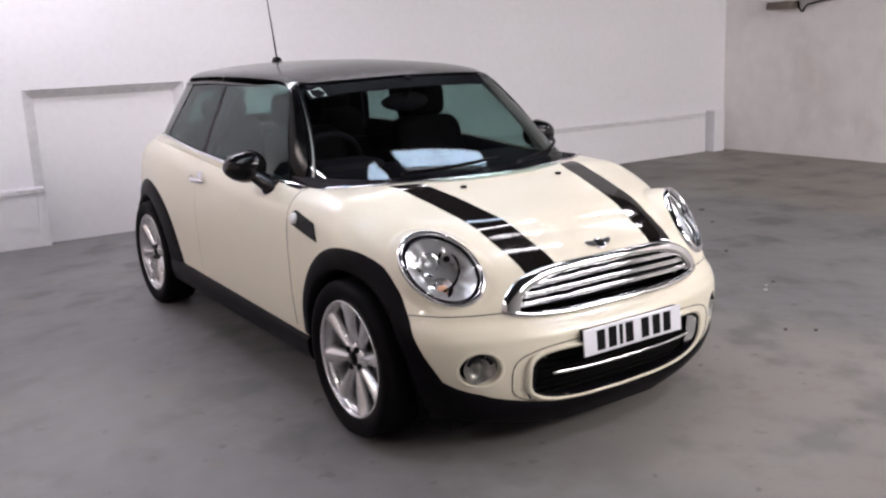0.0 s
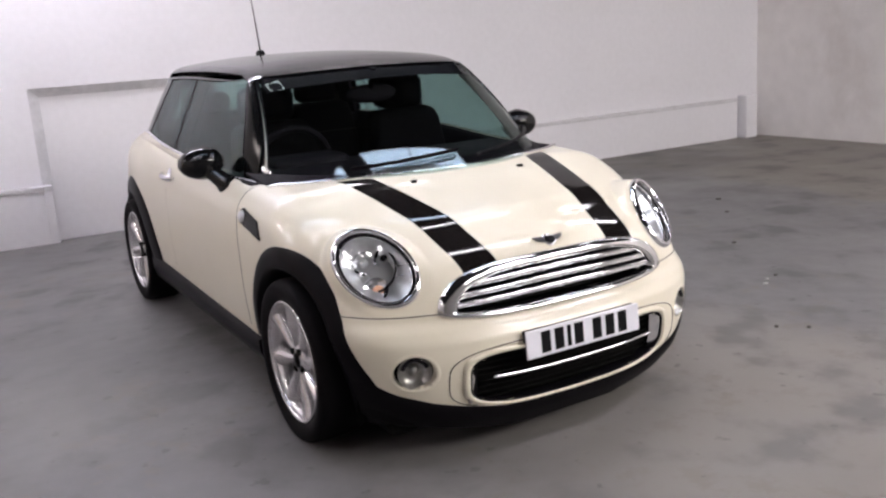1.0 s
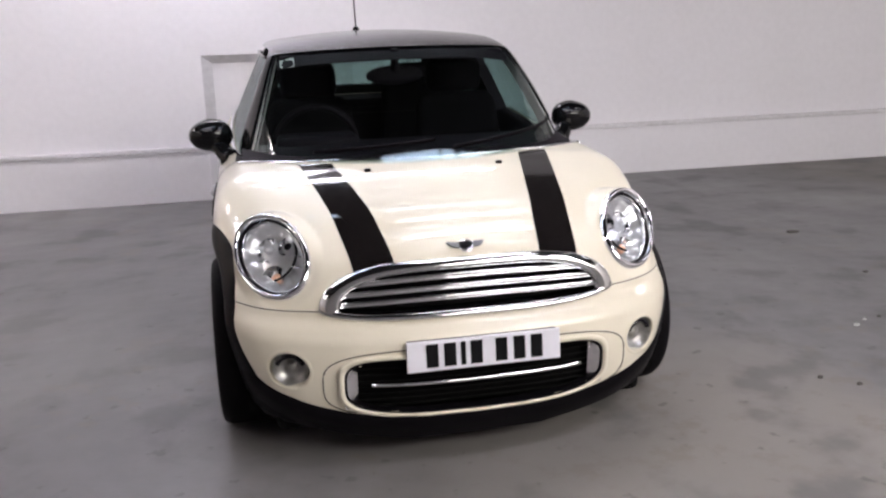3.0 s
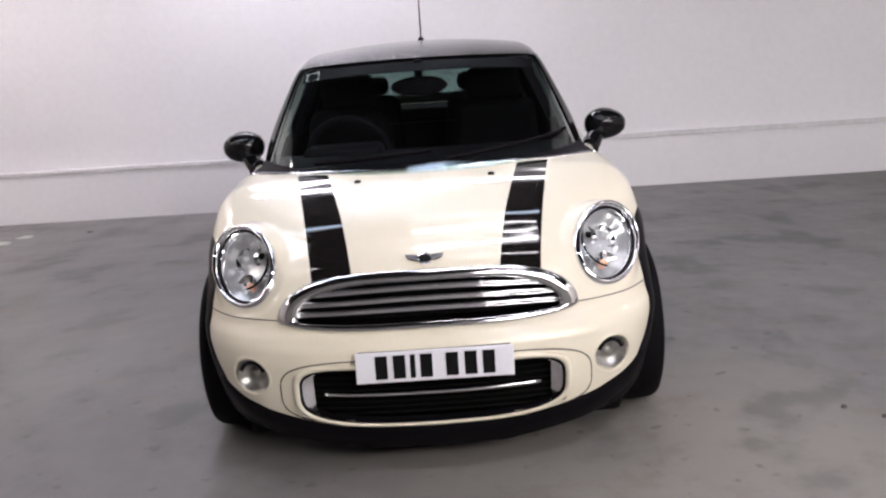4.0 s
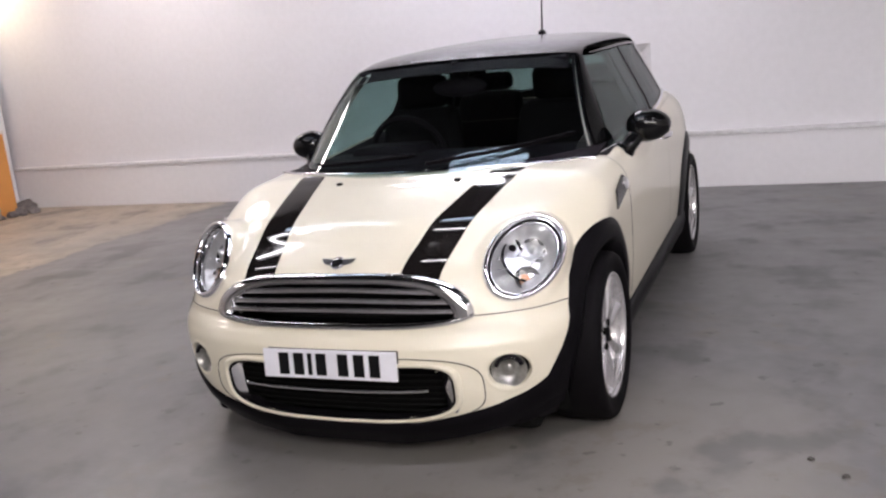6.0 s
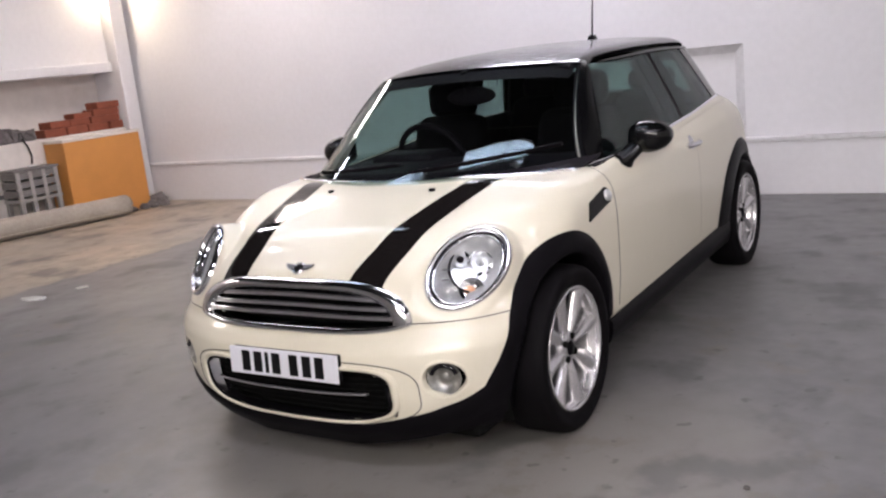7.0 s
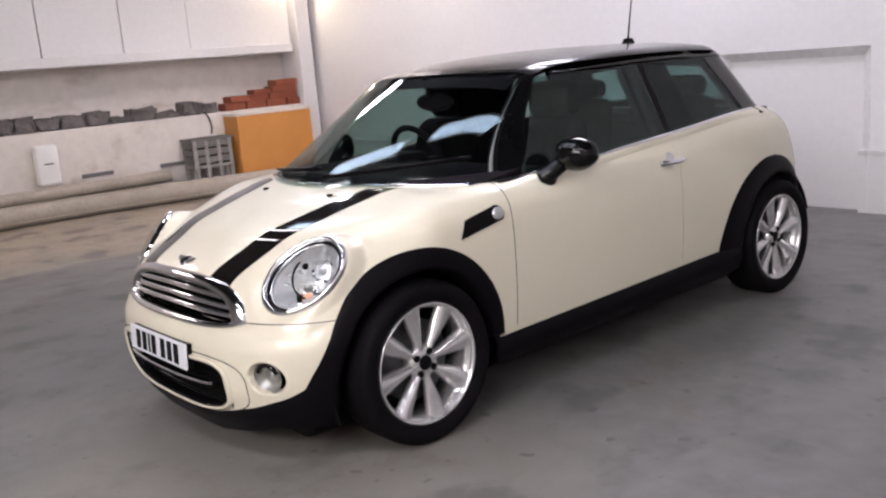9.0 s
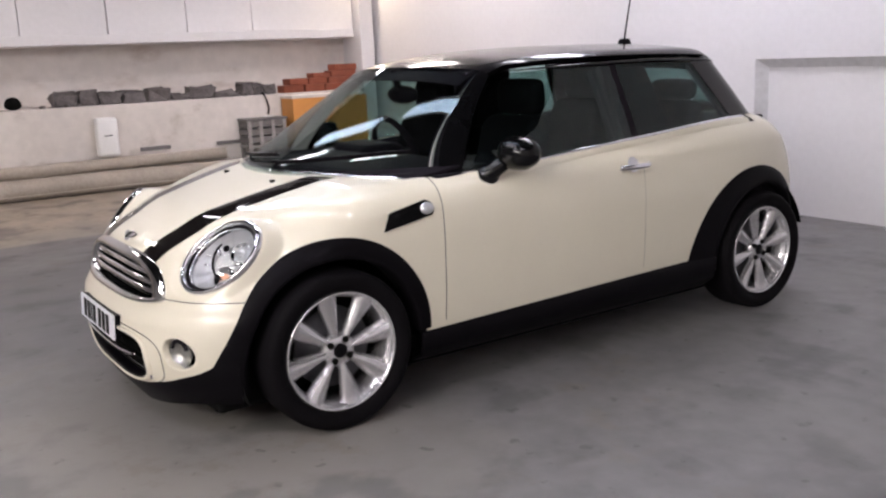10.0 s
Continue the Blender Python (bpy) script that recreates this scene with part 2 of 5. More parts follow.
# headlamp: its middle, facing and half-sizes
LAMP_C = np.array([0.611, -0.361, 0.691])
LAMP_A, LAMP_B = 0.153, 0.1035
LAMP_N = np.array([0.448, -0.703, 0.552])
LAMP_N /= np.linalg.norm(LAMP_N)
LAMP_U = np.array([0.0, 0.0, 1.0]) - LAMP_N * LAMP_N[2]
LAMP_U /= np.linalg.norm(LAMP_U)
LAMP_R = np.cross(LAMP_U, LAMP_N)
LEVEL_R, LEVEL_U = LAMP_R, LAMP_U
# the oval leans outwards
LEAN = 0.73
LAMP_R, LAMP_U = (math.cos(LEAN) * LEVEL_R + math.sin(LEAN) * LEVEL_U, math.cos(LEAN) * LEVEL_U - math.sin(LEAN) * LEVEL_R)


def body(P):
    x, y, z = np.abs(P[:, 0]), P[:, 1], P[:, 2]
    side = x - W_Z(z) - W_Y(y)
    front = NOSE(z) + BOW(z) * (x / 0.445) ** 3 - y
    back = y - TAIL(z) + 0.10 * (x / 0.7) ** 3
    top = z - TOP(y) + DROP(y) * (x / 0.75) ** 2.2
    f = smax(side, front, ROUND_F(z))
    f = smax(f, top, ROUND_T(y))
    f = smax(f, back, 0.15)
    # the wing swells to the headlamp's own plane
    q = np.stack([x, y, z], 1) - LAMP_C
    r = np.hypot(q @ LAMP_R / LAMP_A, q @ LAMP_U / LAMP_B)
    w = np.clip((1.52 - r) / 0.44, 0, 1)
    w = w * w * (3 - 2 * w) * (np.abs(q @ LAMP_N) < 0.16)
    return f * (1 - w) + (q @ LAMP_N) * w


W_G = spl([0.88, 0.96, 1.10, 1.25, 1.32, 1.42], [0.752, 0.727, 0.664, 0.591, 0.557, 0.498])
CURVE = spl([0.9, 1.35], [0.50, 0.34])
WRAP = spl([0.9, 1.35], [3.30, 1.15])
RIDGE = spl([0.6, 0.80, 0.92, 1.05, 1.2, 1.6, 2.1, 2.4, 2.6], [1.262, 1.316, 1.345, 1.365, 1.377, 1.387, 1.383, 1.359, 1.318])


def taper(y):
    """How far the cabin's side draws in towards the windscreen and the tail."""
    return 0.046 * np.clip((1.50 - y) / 0.90, 0, 1.1) ** 1.5 + 0.10 * np.clip(y - 1.7, 0, 2) ** 2


def screen_face(P):
    x, y, z = np.abs(P[:, 0]), P[:, 1], P[:, 2]
    return 0.08 + (z - 0.925) * 1.78 + CURVE(z) * x * x + WRAP(z) * x ** 6 - y


def cabin(P):
    x, y, z = np.abs(P[:, 0]), P[:, 1], P[:, 2]
    side = x - W_G(z) + taper(y)
    front = screen_face(P)
    top = z - RIDGE(y) + 0.046 * (x / 0.58) ** 2
    back = y - 2.46 - (1.32 - z) * 0.75 + 0.25 * x * x
    f = smax(front, side, 0.045)
    f = smax(f, top, 0.04)
    return smax(f, back, 0.10)


def skin():
    """The painted lower shell: a fine mesh laid on the body surface."""
    h = 0.0125
    xs, ys, zs = np.arange(-0.90, 0.901, h), np.arange(-0.76, 3.08, h), np.arange(0.14, 1.09, h)
    X, Y, Z = np.meshgrid(xs, ys, zs, indexing="ij")
    V = body(np.stack([X.ravel(), Y.ravel(), Z.ravel()], 1)).reshape(X.shape)
    s = V < 0
    c = [s[i:s.shape[0] - 1 + i, j:s.shape[1] - 1 + j, k:s.shape[2] - 1 + k] for i in (0, 1) for j in (0, 1) for k in (0, 1)]
    tot = sum(q.astype(int) for q in c)
    cell = (tot > 0) & (tot < 8)
    idx = -np.ones(cell.shape, int)
    idx[cell] = np.arange(cell.sum())
    ci = np.argwhere(cell)
    P = np.stack([xs[ci[:, 0]], ys[ci[:, 1]], zs[ci[:, 2]]], 1) + h / 2
    faces = []
    for ax in range(3):
        lo = [slice(1, -1)] * 3
        a = [slice(1, -1)] * 3
        a[ax], lo[ax] = slice(0, -1), slice(1, None)
        diff = s[tuple(a)] != s[tuple(lo)]
        e = np.argwhere(diff)
        off = np.array([0 if k == ax else 1 for k in range(3)])
        e = e + off
        u, w = [k for k in range(3) if k != ax]
        q = []
        for du, dw in ((0, 0), (1, 0), (1, 1), (0, 1)):
            g = e.copy()
            g[:, u] -= du
            g[:, w] -= dw
            q.append(idx[g[:, 0], g[:, 1], g[:, 2]])
        q = np.stack(q, 1)
        q = q[(q >= 0).all(1)]
        faces.append(q)
    faces = np.concatenate(faces)
    P, N = settle(body, P, 8)
    ctr = P[faces].mean(1)
    n = np.cross(P[faces[:, 1]] - P[faces[:, 0]], P[faces[:, 2]] - P[faces[:, 0]])
    turn = (n * N[faces[:, 0]]).sum(1) < 0
    faces[turn] = faces[turn][:, ::-1]
    return P, N, faces, ctr


# grille and intake outlines
FOG = (0.588, 0.364, 0.060)


def lamp_at(r, w, s=1):
    """A point of the oval headlamp ring, on the body, and its direction."""
    w = np.asarray(w, float)
    Q = LAMP_C + np.outer(np.cos(w) * LAMP_A * r, LAMP_R) + np.outer(np.sin(w) * LAMP_B * r, LAMP_U)
    P = march(body, Q + 0.15 * LAMP_N, np.tile(-LAMP_N, (len(w), 1)), 0.5)
    rise = np.clip((P - Q) @ LAMP_N, -0.035, 0.035) * 0.85
    return Q + rise[:, None] * LAMP_N


def grille_outline(r, n=72):
    """The upper grille: flat below, arched above with drawn-down ends; r widens it."""
    x = np.sin(np.linspace(-1, 1, n // 2) * np.pi / 2)
    k = max(r, 0.0) / 0.024
    a, b = 0.424 + 0.061 * k + min(r, 0.0), 0.111 + 0.028 * k + min(r, 0.0)
    top = np.stack([x * a, 0.545 + b * (1 - np.abs(x) ** 4) ** 0.5], 1)
    low = np.stack([-x * a, 0.545 - (0.013 + 0.021 * k) * (1 - np.abs(x) ** 4) ** 0.5], 1)
    return np.concatenate([top, low[1:-1]])


def intake_outline(r, n=72):
    w = np.linspace(0, 2 * np.pi, n, endpoint=False)
    cx, cz = np.cos(w), np.sin(w)
    x = 0.420 * np.sign(cx) * np.abs(cx) ** 0.42
    z = 0.299 + 0.095 * np.sign(cz) * np.abs(cz) ** 0.55
    z = z + 0.02 * (x / 0.418) ** 2
    c = np.array([0, 0.298])
    return c + (np.stack([x, z], 1) - c) * np.array([r, 1 + (r - 1) * 3.0])


def inside(O, p):
    """Which points (n, 2) lie in the outline O."""
    r = np.zeros(len(p), bool)
    j = len(O) - 1
    for i in range(len(O)):
        a, b = O[i], O[j]
        hit = ((a[1] > p[:, 1]) != (b[1] > p[:, 1])) & (p[:, 0] < (b[0] - a[0]) * (p[:, 1] - a[1]) / (b[1] - a[1] + 1e-12) + a[0])
        r ^= hit
        j = i
    return r


car = empty("car", "cream three-door hatchback with black roof, stripes and mirrors", "car")

# painted shell, split at its shut lines
P, N, faces, ctr = skin()
ax, cy, cz = np.abs(ctr[:, 0]), ctr[:, 1], ctr[:, 2]
keep = cz > 0.19 + 0.05 * np.clip((ax - 0.35) / 0.3, 0, 1) * (cy < 0) + 0.07 * ((cy > 0.3) & (cy < 2.2))
for yc in (0.0, WB):
    keep &= ~(((cy - yc) ** 2 + (cz - 0.31) ** 2 < 0.385 ** 2) & (ax > 0.45))
    keep &= ~((np.abs(cy - yc) < 0.385) & (cz < 0.31) & (ax > 0.45))
hood_back = 0.085 + 0.44 * ax ** 2 + 0.25 * ax ** 4
keep &= ~((cy > hood_back + 0.012) & (ax < 0.70) & (cy < 2.52) & (cz > 0.84))
keep &= ~((cy < 0) & inside(grille_outline(0.008), ctr[:, [0, 2]]) & (cy < -0.45))
keep &= ~((cy < -0.5) & inside(intake_outline(1.0), ctr[:, [0, 2]]))
d = ctr * np.array([1, 1, 1])
d[:, 0] = ax
q = d - LAMP_C
lamp_d = np.hypot(q @ LAMP_R / LAMP_A, q @ LAMP_U / LAMP_B)
keep &= ~((lamp_d < 1.05) & (cy < 0) & (np.abs(q @ LAMP_N) < 0.2))
# the hole's edge is drawn out to a clean oval
for s in (-1, 1):
    q = P * np.array([s, 1, 1]) - LAMP_C
    a_, b_ = q @ LAMP_R / LAMP_A, q @ LAMP_U / LAMP_B
    rad_ = np.hypot(a_, b_)
    near = (rad_ < 1.05) & (rad_ > 0.5) & (np.abs(q @ LAMP_N) < 0.03)
    k = (1.05 / np.maximum(rad_, 0.1) - 1)[:, None]
    moved = P + (np.outer(a_ * LAMP_A, LAMP_R) + np.outer(b_ * LAMP_B, LAMP_U)) * k * np.array([s, 1, 1])
    P[near] = moved[near]
    d_ = np.hypot(P[:, 0] * s - FOG[0], P[:, 2] - FOG[1])
    near = (d_ < 0.0635) & (d_ > 0.02) & (P[:, 1] < -0.3)
    k = (0.0635 / np.maximum(d_, 0.01))[near]
    P[near, 0] = s * (FOG[0] + (P[near, 0] * s - FOG[0]) * k)
    P[near, 2] = FOG[1] + (P[near, 2] - FOG[1]) * k
    P[near] = from_front(body, P[near, 0], P[near, 2])
keep &= ~((np.hypot(ax - FOG[0], cz - FOG[1]) < 0.0635) & (cy < -0.3))
seam_z = 0.545 + 0.0 * cy
which = np.full(len(faces), "rear_quarter", object)
front_part = cy < 0.48
which[front_part] = "front_wing"
which[(cy < -0.05) & (cz < seam_z)] = "front_bumper"
which[(cy < hood_back + 0.02) & (cz >= seam_z) & (lamp_d > 0) & (ax < 0.74 - 0.10 * np.clip(-cy, 0, 1)) & (cz > 0.70 + 0.0 * cy)] = "bonnet"
which[(cy < -0.05) & (cz >= seam_z)] = "bonnet"
which[(cy >= 0.48) & (cy < 1.60)] = "door"
which[cy > 2.72] = "tailgate"
labels = {"door": "cream door with a black-framed window", "bonnet": "cream bonnet, glossy", "front_bumper": "cream front bumper"}


def cut(name, sel, parent=car):
    f = faces[sel]
    used = np.unique(f)
    m = -np.ones(len(P), int)
    m[used] = np.arange(len(used))
    return link(name, P[used], m[f], CREAM, parent, labels.get(name, ""), normals=N[used])


body_parts = {}
for name in ("bonnet", "front_bumper", "tailgate"):
    body_parts[name] = cut(name, keep & (which == name))
for name in ("front_wing", "door", "rear_quarter"):
    for s in (-1, 1):
        body_parts[name, s] = cut(name, keep & (which == name) & (ctr[:, 0] * s > 0))


def line_on(F, Q, off):
    Q, n = settle(F, Q)
    return Q + n * off


# shut lines: thin recess strips
def seam(name, Q, parent, w=0.0022):
    Q = line_on(body, resample(Q, 40), -0.0008)
    tube(name, Q, w, SEAM, parent, sides=6)


for s in (-1, 1):
    z = np.linspace(0.33, 0.90, 30)
    seam("shut_line", from_side(body, 0.478 + 0.0 * z, z, s), body_parts["door", s])
    z = np.linspace(0.36, 0.97, 30)
    seam("shut_line", from_side(body, 1.60 + 0.0 * z, z, s), body_parts["door", s], 0.0012)
    x = np.linspace(0.47, 0.742, 24) * s
    seam("shut_line", from_front(body, x, np.full(24, 0.545)), body_parts["bonnet"])
w = np.linspace(0, 2 * np.pi, 40)
seam("fuel_cap_line", from_side(body, 2.14 + 0.075 * np.cos(w), 0.865 + 0.075 * np.sin(w), 1), body_parts["rear_quarter", 1], 0.0006)


# bonnet stripes: laid on the paint
def stripe(s):
    y0, y1, n, m = -0.545, 0.125, 50, 8
    u = np.linspace(0, 1, n)[:, None]
    v = np.linspace(0, 1, m)[None, :]
    inner = 0.240 + 0.127 * u ** 1.1
    outer = 0.370 + 0.122 * u ** 1.05
    X = (inner + (outer - inner) * v)
    Y = y0 + u * (y1 - y0) + (0.055 * v * u + 0.006 * v)
    Q = from_top(body, X.ravel() * s + (0.005 if s < 0 else -0.003), Y.ravel())
    Q, n_ = settle(body, Q)
    return shell("bonnet_stripe", Q + n_ * 0.0010, n_, n, m, 0.0009, STRIPE, body_parts["bonnet"], "glossy black vinyl stripe")


for s in (-1, 1):
    stripe(s)

# bonnet's rear edge strip and washer nozzles
x = np.linspace(-0.70, 0.70, 60)
cowl_y = 0.085 + 0.44 * x ** 2 + 0.25 * x ** 4
Q = from_top(body, x, cowl_y)
tube("bonnet_edge", Q + np.array([0, 0.004, 0.004]), 0.007, CHROME, body_parts["bonnet"], "bright strip along the bonnet's rear edge")
for s in (-1, 1):
    Q = from_top(body, np.array([0.248 * s + 0.008]), np.array([0.015]))[0]
    bm = box(-0.012, 0.012, -0.009, 0.009, -0.006, 0.009, 0.004)
    bmesh.ops.translate(bm, verts=bm.verts, vec=Q)
    part("washer_nozzle", bm, PLASTIC, body_parts["bonnet"], "black washer nozzle", True)


# wheel arches: matt flares
def arch(yc, s, front):
    w = np.linspace(radians(-17 if front else -8), radians(179 if front else 164), 72)
    rad = np.array([0, 0.12, 0.35, 0.6, 0.85, 1.0])
    lift = np.array([0.001, 0.012, 0.020, 0.024, 0.023, 0.015]) * (0.30 if front else 0.6)
    R = []
    grow = spl([-24, -14, -5, 5, 16, 33, 60, 90, 180, 205], [0.53, 0.50, 0.472, 0.446, 0.424, 0.412, 0.420, 0.428, 0.408, 0.41]) if front else spl([-10, 0, 35, 90, 180, 205], [0.57, 0.56, 0.505, 0.442, 0.385, 0.38])
    for a in w:
        ro = float(grow(math.degrees(a)))
        ri = 0.348
        R.append(ro + (ri - ro) * rad)
    R = np.array(R)
    Y = yc - np.cos(w)[:, None] * R
    Z = 0.306 + np.sin(w)[:, None] * R
    Q = from_side(body, Y.ravel(), np.maximum(Z.ravel(), 0.15))
    Q[:, 2] = Z.ravel()
    n_ = settle(body, Q)[1]
    n_[:, 2] *= 0.5
    n_ /= np.linalg.norm(n_, axis=1)[:, None]
    Q = Q + n_ * np.tile(lift, len(w))[:, None]
    Q = Q.reshape(len(w), len(rad), 3)
    lip = Q[:, -1:, :].copy()
    lip[:, :, 0] -= 0.11
    Q = np.concatenate([Q, lip], 1).reshape(-1, 3)
    Q[:, 0] *= s
    f = grid_faces(len(w), len(rad) + 1)
    if s > 0:
        f = [tuple(reversed(g)) for g in f]
    ob = link("wheel_arch", Q, f, PLASTIC, car, "matt black plastic wheel-arch flare")
    # dark inner liner
    L = []
    ww = np.linspace(radians(-24 if front else -12), radians(205 if front else 166), 30)
    for a in ww:
        for xx in (0.725 if front else 0.78, 0.42):
            L.append((xx * s, yc - math.cos(a) * 0.375, 0.306 + math.sin(a) * 0.375))
    link("arch_liner", L, grid_faces(30, 2), DARK, ob, "dark wheel-well liner")
    return ob


for s in (-1, 1):
    arch(0.0, s, True)
    arch(WB, s, False)

# sills
for s in (-1, 1):
    y = np.linspace(0.36, 2.10, 30)
    z0 = 0.302 + 0.034 * (y - 0.4) / 1.5
    prof = np.array([(1.0, 0.004), (0.92, 0.020), (0.6, 0.024), (0.3, 0.014), (0.0, -0.05)])
    Y = np.repeat(y, len(prof))
    Z = np.repeat(z0, len(prof)) * np.tile(prof[:, 0], len(y)) + 0.165 * (1 - np.tile(prof[:, 0], len(y)))
    Q = from_side(body, Y, Z)
    Q[:, 0] += np.tile(prof[:, 1], len(y))
    Q[:, 0] *= s
    n_ = np.tile([s * 1.0, 0, 0], (len(Q), 1))
    shell("sill", Q, n_, len(y), len(prof), 0.02, PLASTIC, car, "matt black plastic side sill")

# black chin under the bumper
def around(F, phi, z):
    """Points of the surface at a height, seen round the nose by angle."""
    way = np.stack([-np.sin(phi), np.cos(phi), 0 * phi], 1)
    start = np.array([0, -0.05, 0]) - way * 1.1
    start[:, 2] = z
    return march(F, start, way, 1.0)


phi = np.linspace(radians(-66), radians(66), 80)
turn_in = np.clip((np.abs(phi) - radians(24)) / radians(26), 0, 1)
ztop = 0.190 + 0.075 * turn_in ** 1.3 + 0.075 * np.clip((np.abs(phi) - radians(46)) / radians(16), 0, 1) ** 2
rows = []
for k, off in ((1.0, 0.002), (0.88, 0.010), (0.45, 0.010), (0.0, -0.004)):
    zlow = 0.092 + 0.060 * turn_in ** 1.2
    zz = zlow + (ztop - zlow) * k
    Q = around(body, phi, zz)
    n_ = settle(body, Q)[1] * np.array([1, 1, 0])
    rows.append(Q + n_ * off)
Q = np.stack(rows, 1).reshape(-1, 3)
n_ = settle(body, Q)[1]
shell("chin_spoiler", Q, n_, len(phi), 4, 0.012, PLASTIC, car, "matt black lower bumper lip")
part("underbody", box(-0.64, 0.64, -0.44, 2.80, 0.110, 0.30, 0.03), DARK, car, "dark underside")

# ---- cabin ----
NT = 26


def belt_pt(y, off=0.0, s=1):
    z = TOP(y) - 0.004 + off
    return np.stack([(W_G(z) - taper(y)) * s, y, z], 1)


def rail_pt(y, s=1):
    z = 1.278 + 0.012 * np.clip((y - 0.95) / 0.7, 0, 1) - 0.015 * np.clip((y - 1.9) / 0.5, 0, 1)
    return np.stack([(W_G(z) - taper(y)) * s, y, z], 1)


def screen_edge(s, w=0.0):
    """The windscreen's side edge, from cowl to roof."""
    z = np.linspace(0.915, 1.305, NT)
    x = (0.666 - w) + (0.532 - 0.666) * (z - 0.915) / 0.39
    y = 0.08 + (z - 0.925) * 1.78 + CURVE(z) * x * x + WRAP(z) * x ** 6
    return np.stack([x * s, y, z], 1)


A = screen_edge(-1)
B = screen_edge(1)
u, v = np.meshgrid(np.linspace(-1, 1, 41), np.linspace(0, 1, NT))
z = 0.913 + (0.386 + 0.020 * (1 - u ** 2)) * v
x = u * (0.666 + (0.532 - 0.666) * v)
y = 0.08 + (z - 0.925) * 1.78 + CURVE(z) * x * x + WRAP(z) * x ** 6
Q, n_ = settle(screen_face, np.stack([x, y, z], -1).reshape(-1, 3))
shell("windscreen", Q - n_ * 0.002, n_, NT, 41, 0.004, SCREEN, car, "clear windscreen over a dark interior")
# black band round the glass, under it
TRIM_GREY = mat("grey_pillar_trim", (0.30, 0.295, 0.28), 0.6, vary=0.05, fine=200)
for s in (-1, 1):
    patch("screen_band", screen_edge(s), screen_edge(s, 0.016), NT, 4, cabin, -0.006, 0.003, TRIM, car)
    e0 = settle(cabin, screen_edge(s, 0.018))[0] + np.array([-0.004 * s, 0.012, -0.006])
    e1 = e0 + np.array([-0.012 * s, 0.085, 0.0])
    QQ = np.stack([e0, e1], 1).reshape(-1, 3)
    shell("pillar_trim", QQ, np.tile([-1.0 * s, 0, 0], (len(QQ), 1)), NT, 2, 0.012, TRIM_GREY, car, "pale grey inner lining of the windscreen pillar")
u = np.linspace(-0.522, 0.522, 31)
up_ = [np.stack([u, np.full(31, 0.80), 1.298 + 0.020 * (1 - (u / 0.546) ** 2) - dz], 1) for dz in (-0.002, 0.046)]
up_ = [settle(cabin, np.stack([q_[:, 0], 0.08 + (q_[:, 2] - 0.925) * 1.78 + CURVE(q_[:, 2]) * q_[:, 0] ** 2, q_[:, 2]], 1))[0] for q_ in up_]
patch("screen_band", up_[0], up_[1], 31, 4, cabin, -0.006, 0.003, TRIM, car)
# cowl panel under the screen
x = np.linspace(-0.69, 0.69, 40)
lo = from_top(body, x, 0.087 + 0.44 * x ** 2 + 0.25 * x ** 4) - np.array([0, 0, 0.012])
hi = np.stack([x, np.maximum(lo[:, 1] + 0.03, 0.085 + CURVE(0.925) * x * x + WRAP(0.925) * x ** 6), np.full(len(x), 0.930)], 1)
Q = np.stack([lo, hi], 1).reshape(-1, 3)
shell("scuttle_panel", Q, np.tile([0, -0.4, 0.9], (len(Q), 1)), 40, 2, 0.01, TRIM, car, "black plastic panel below the windscreen")

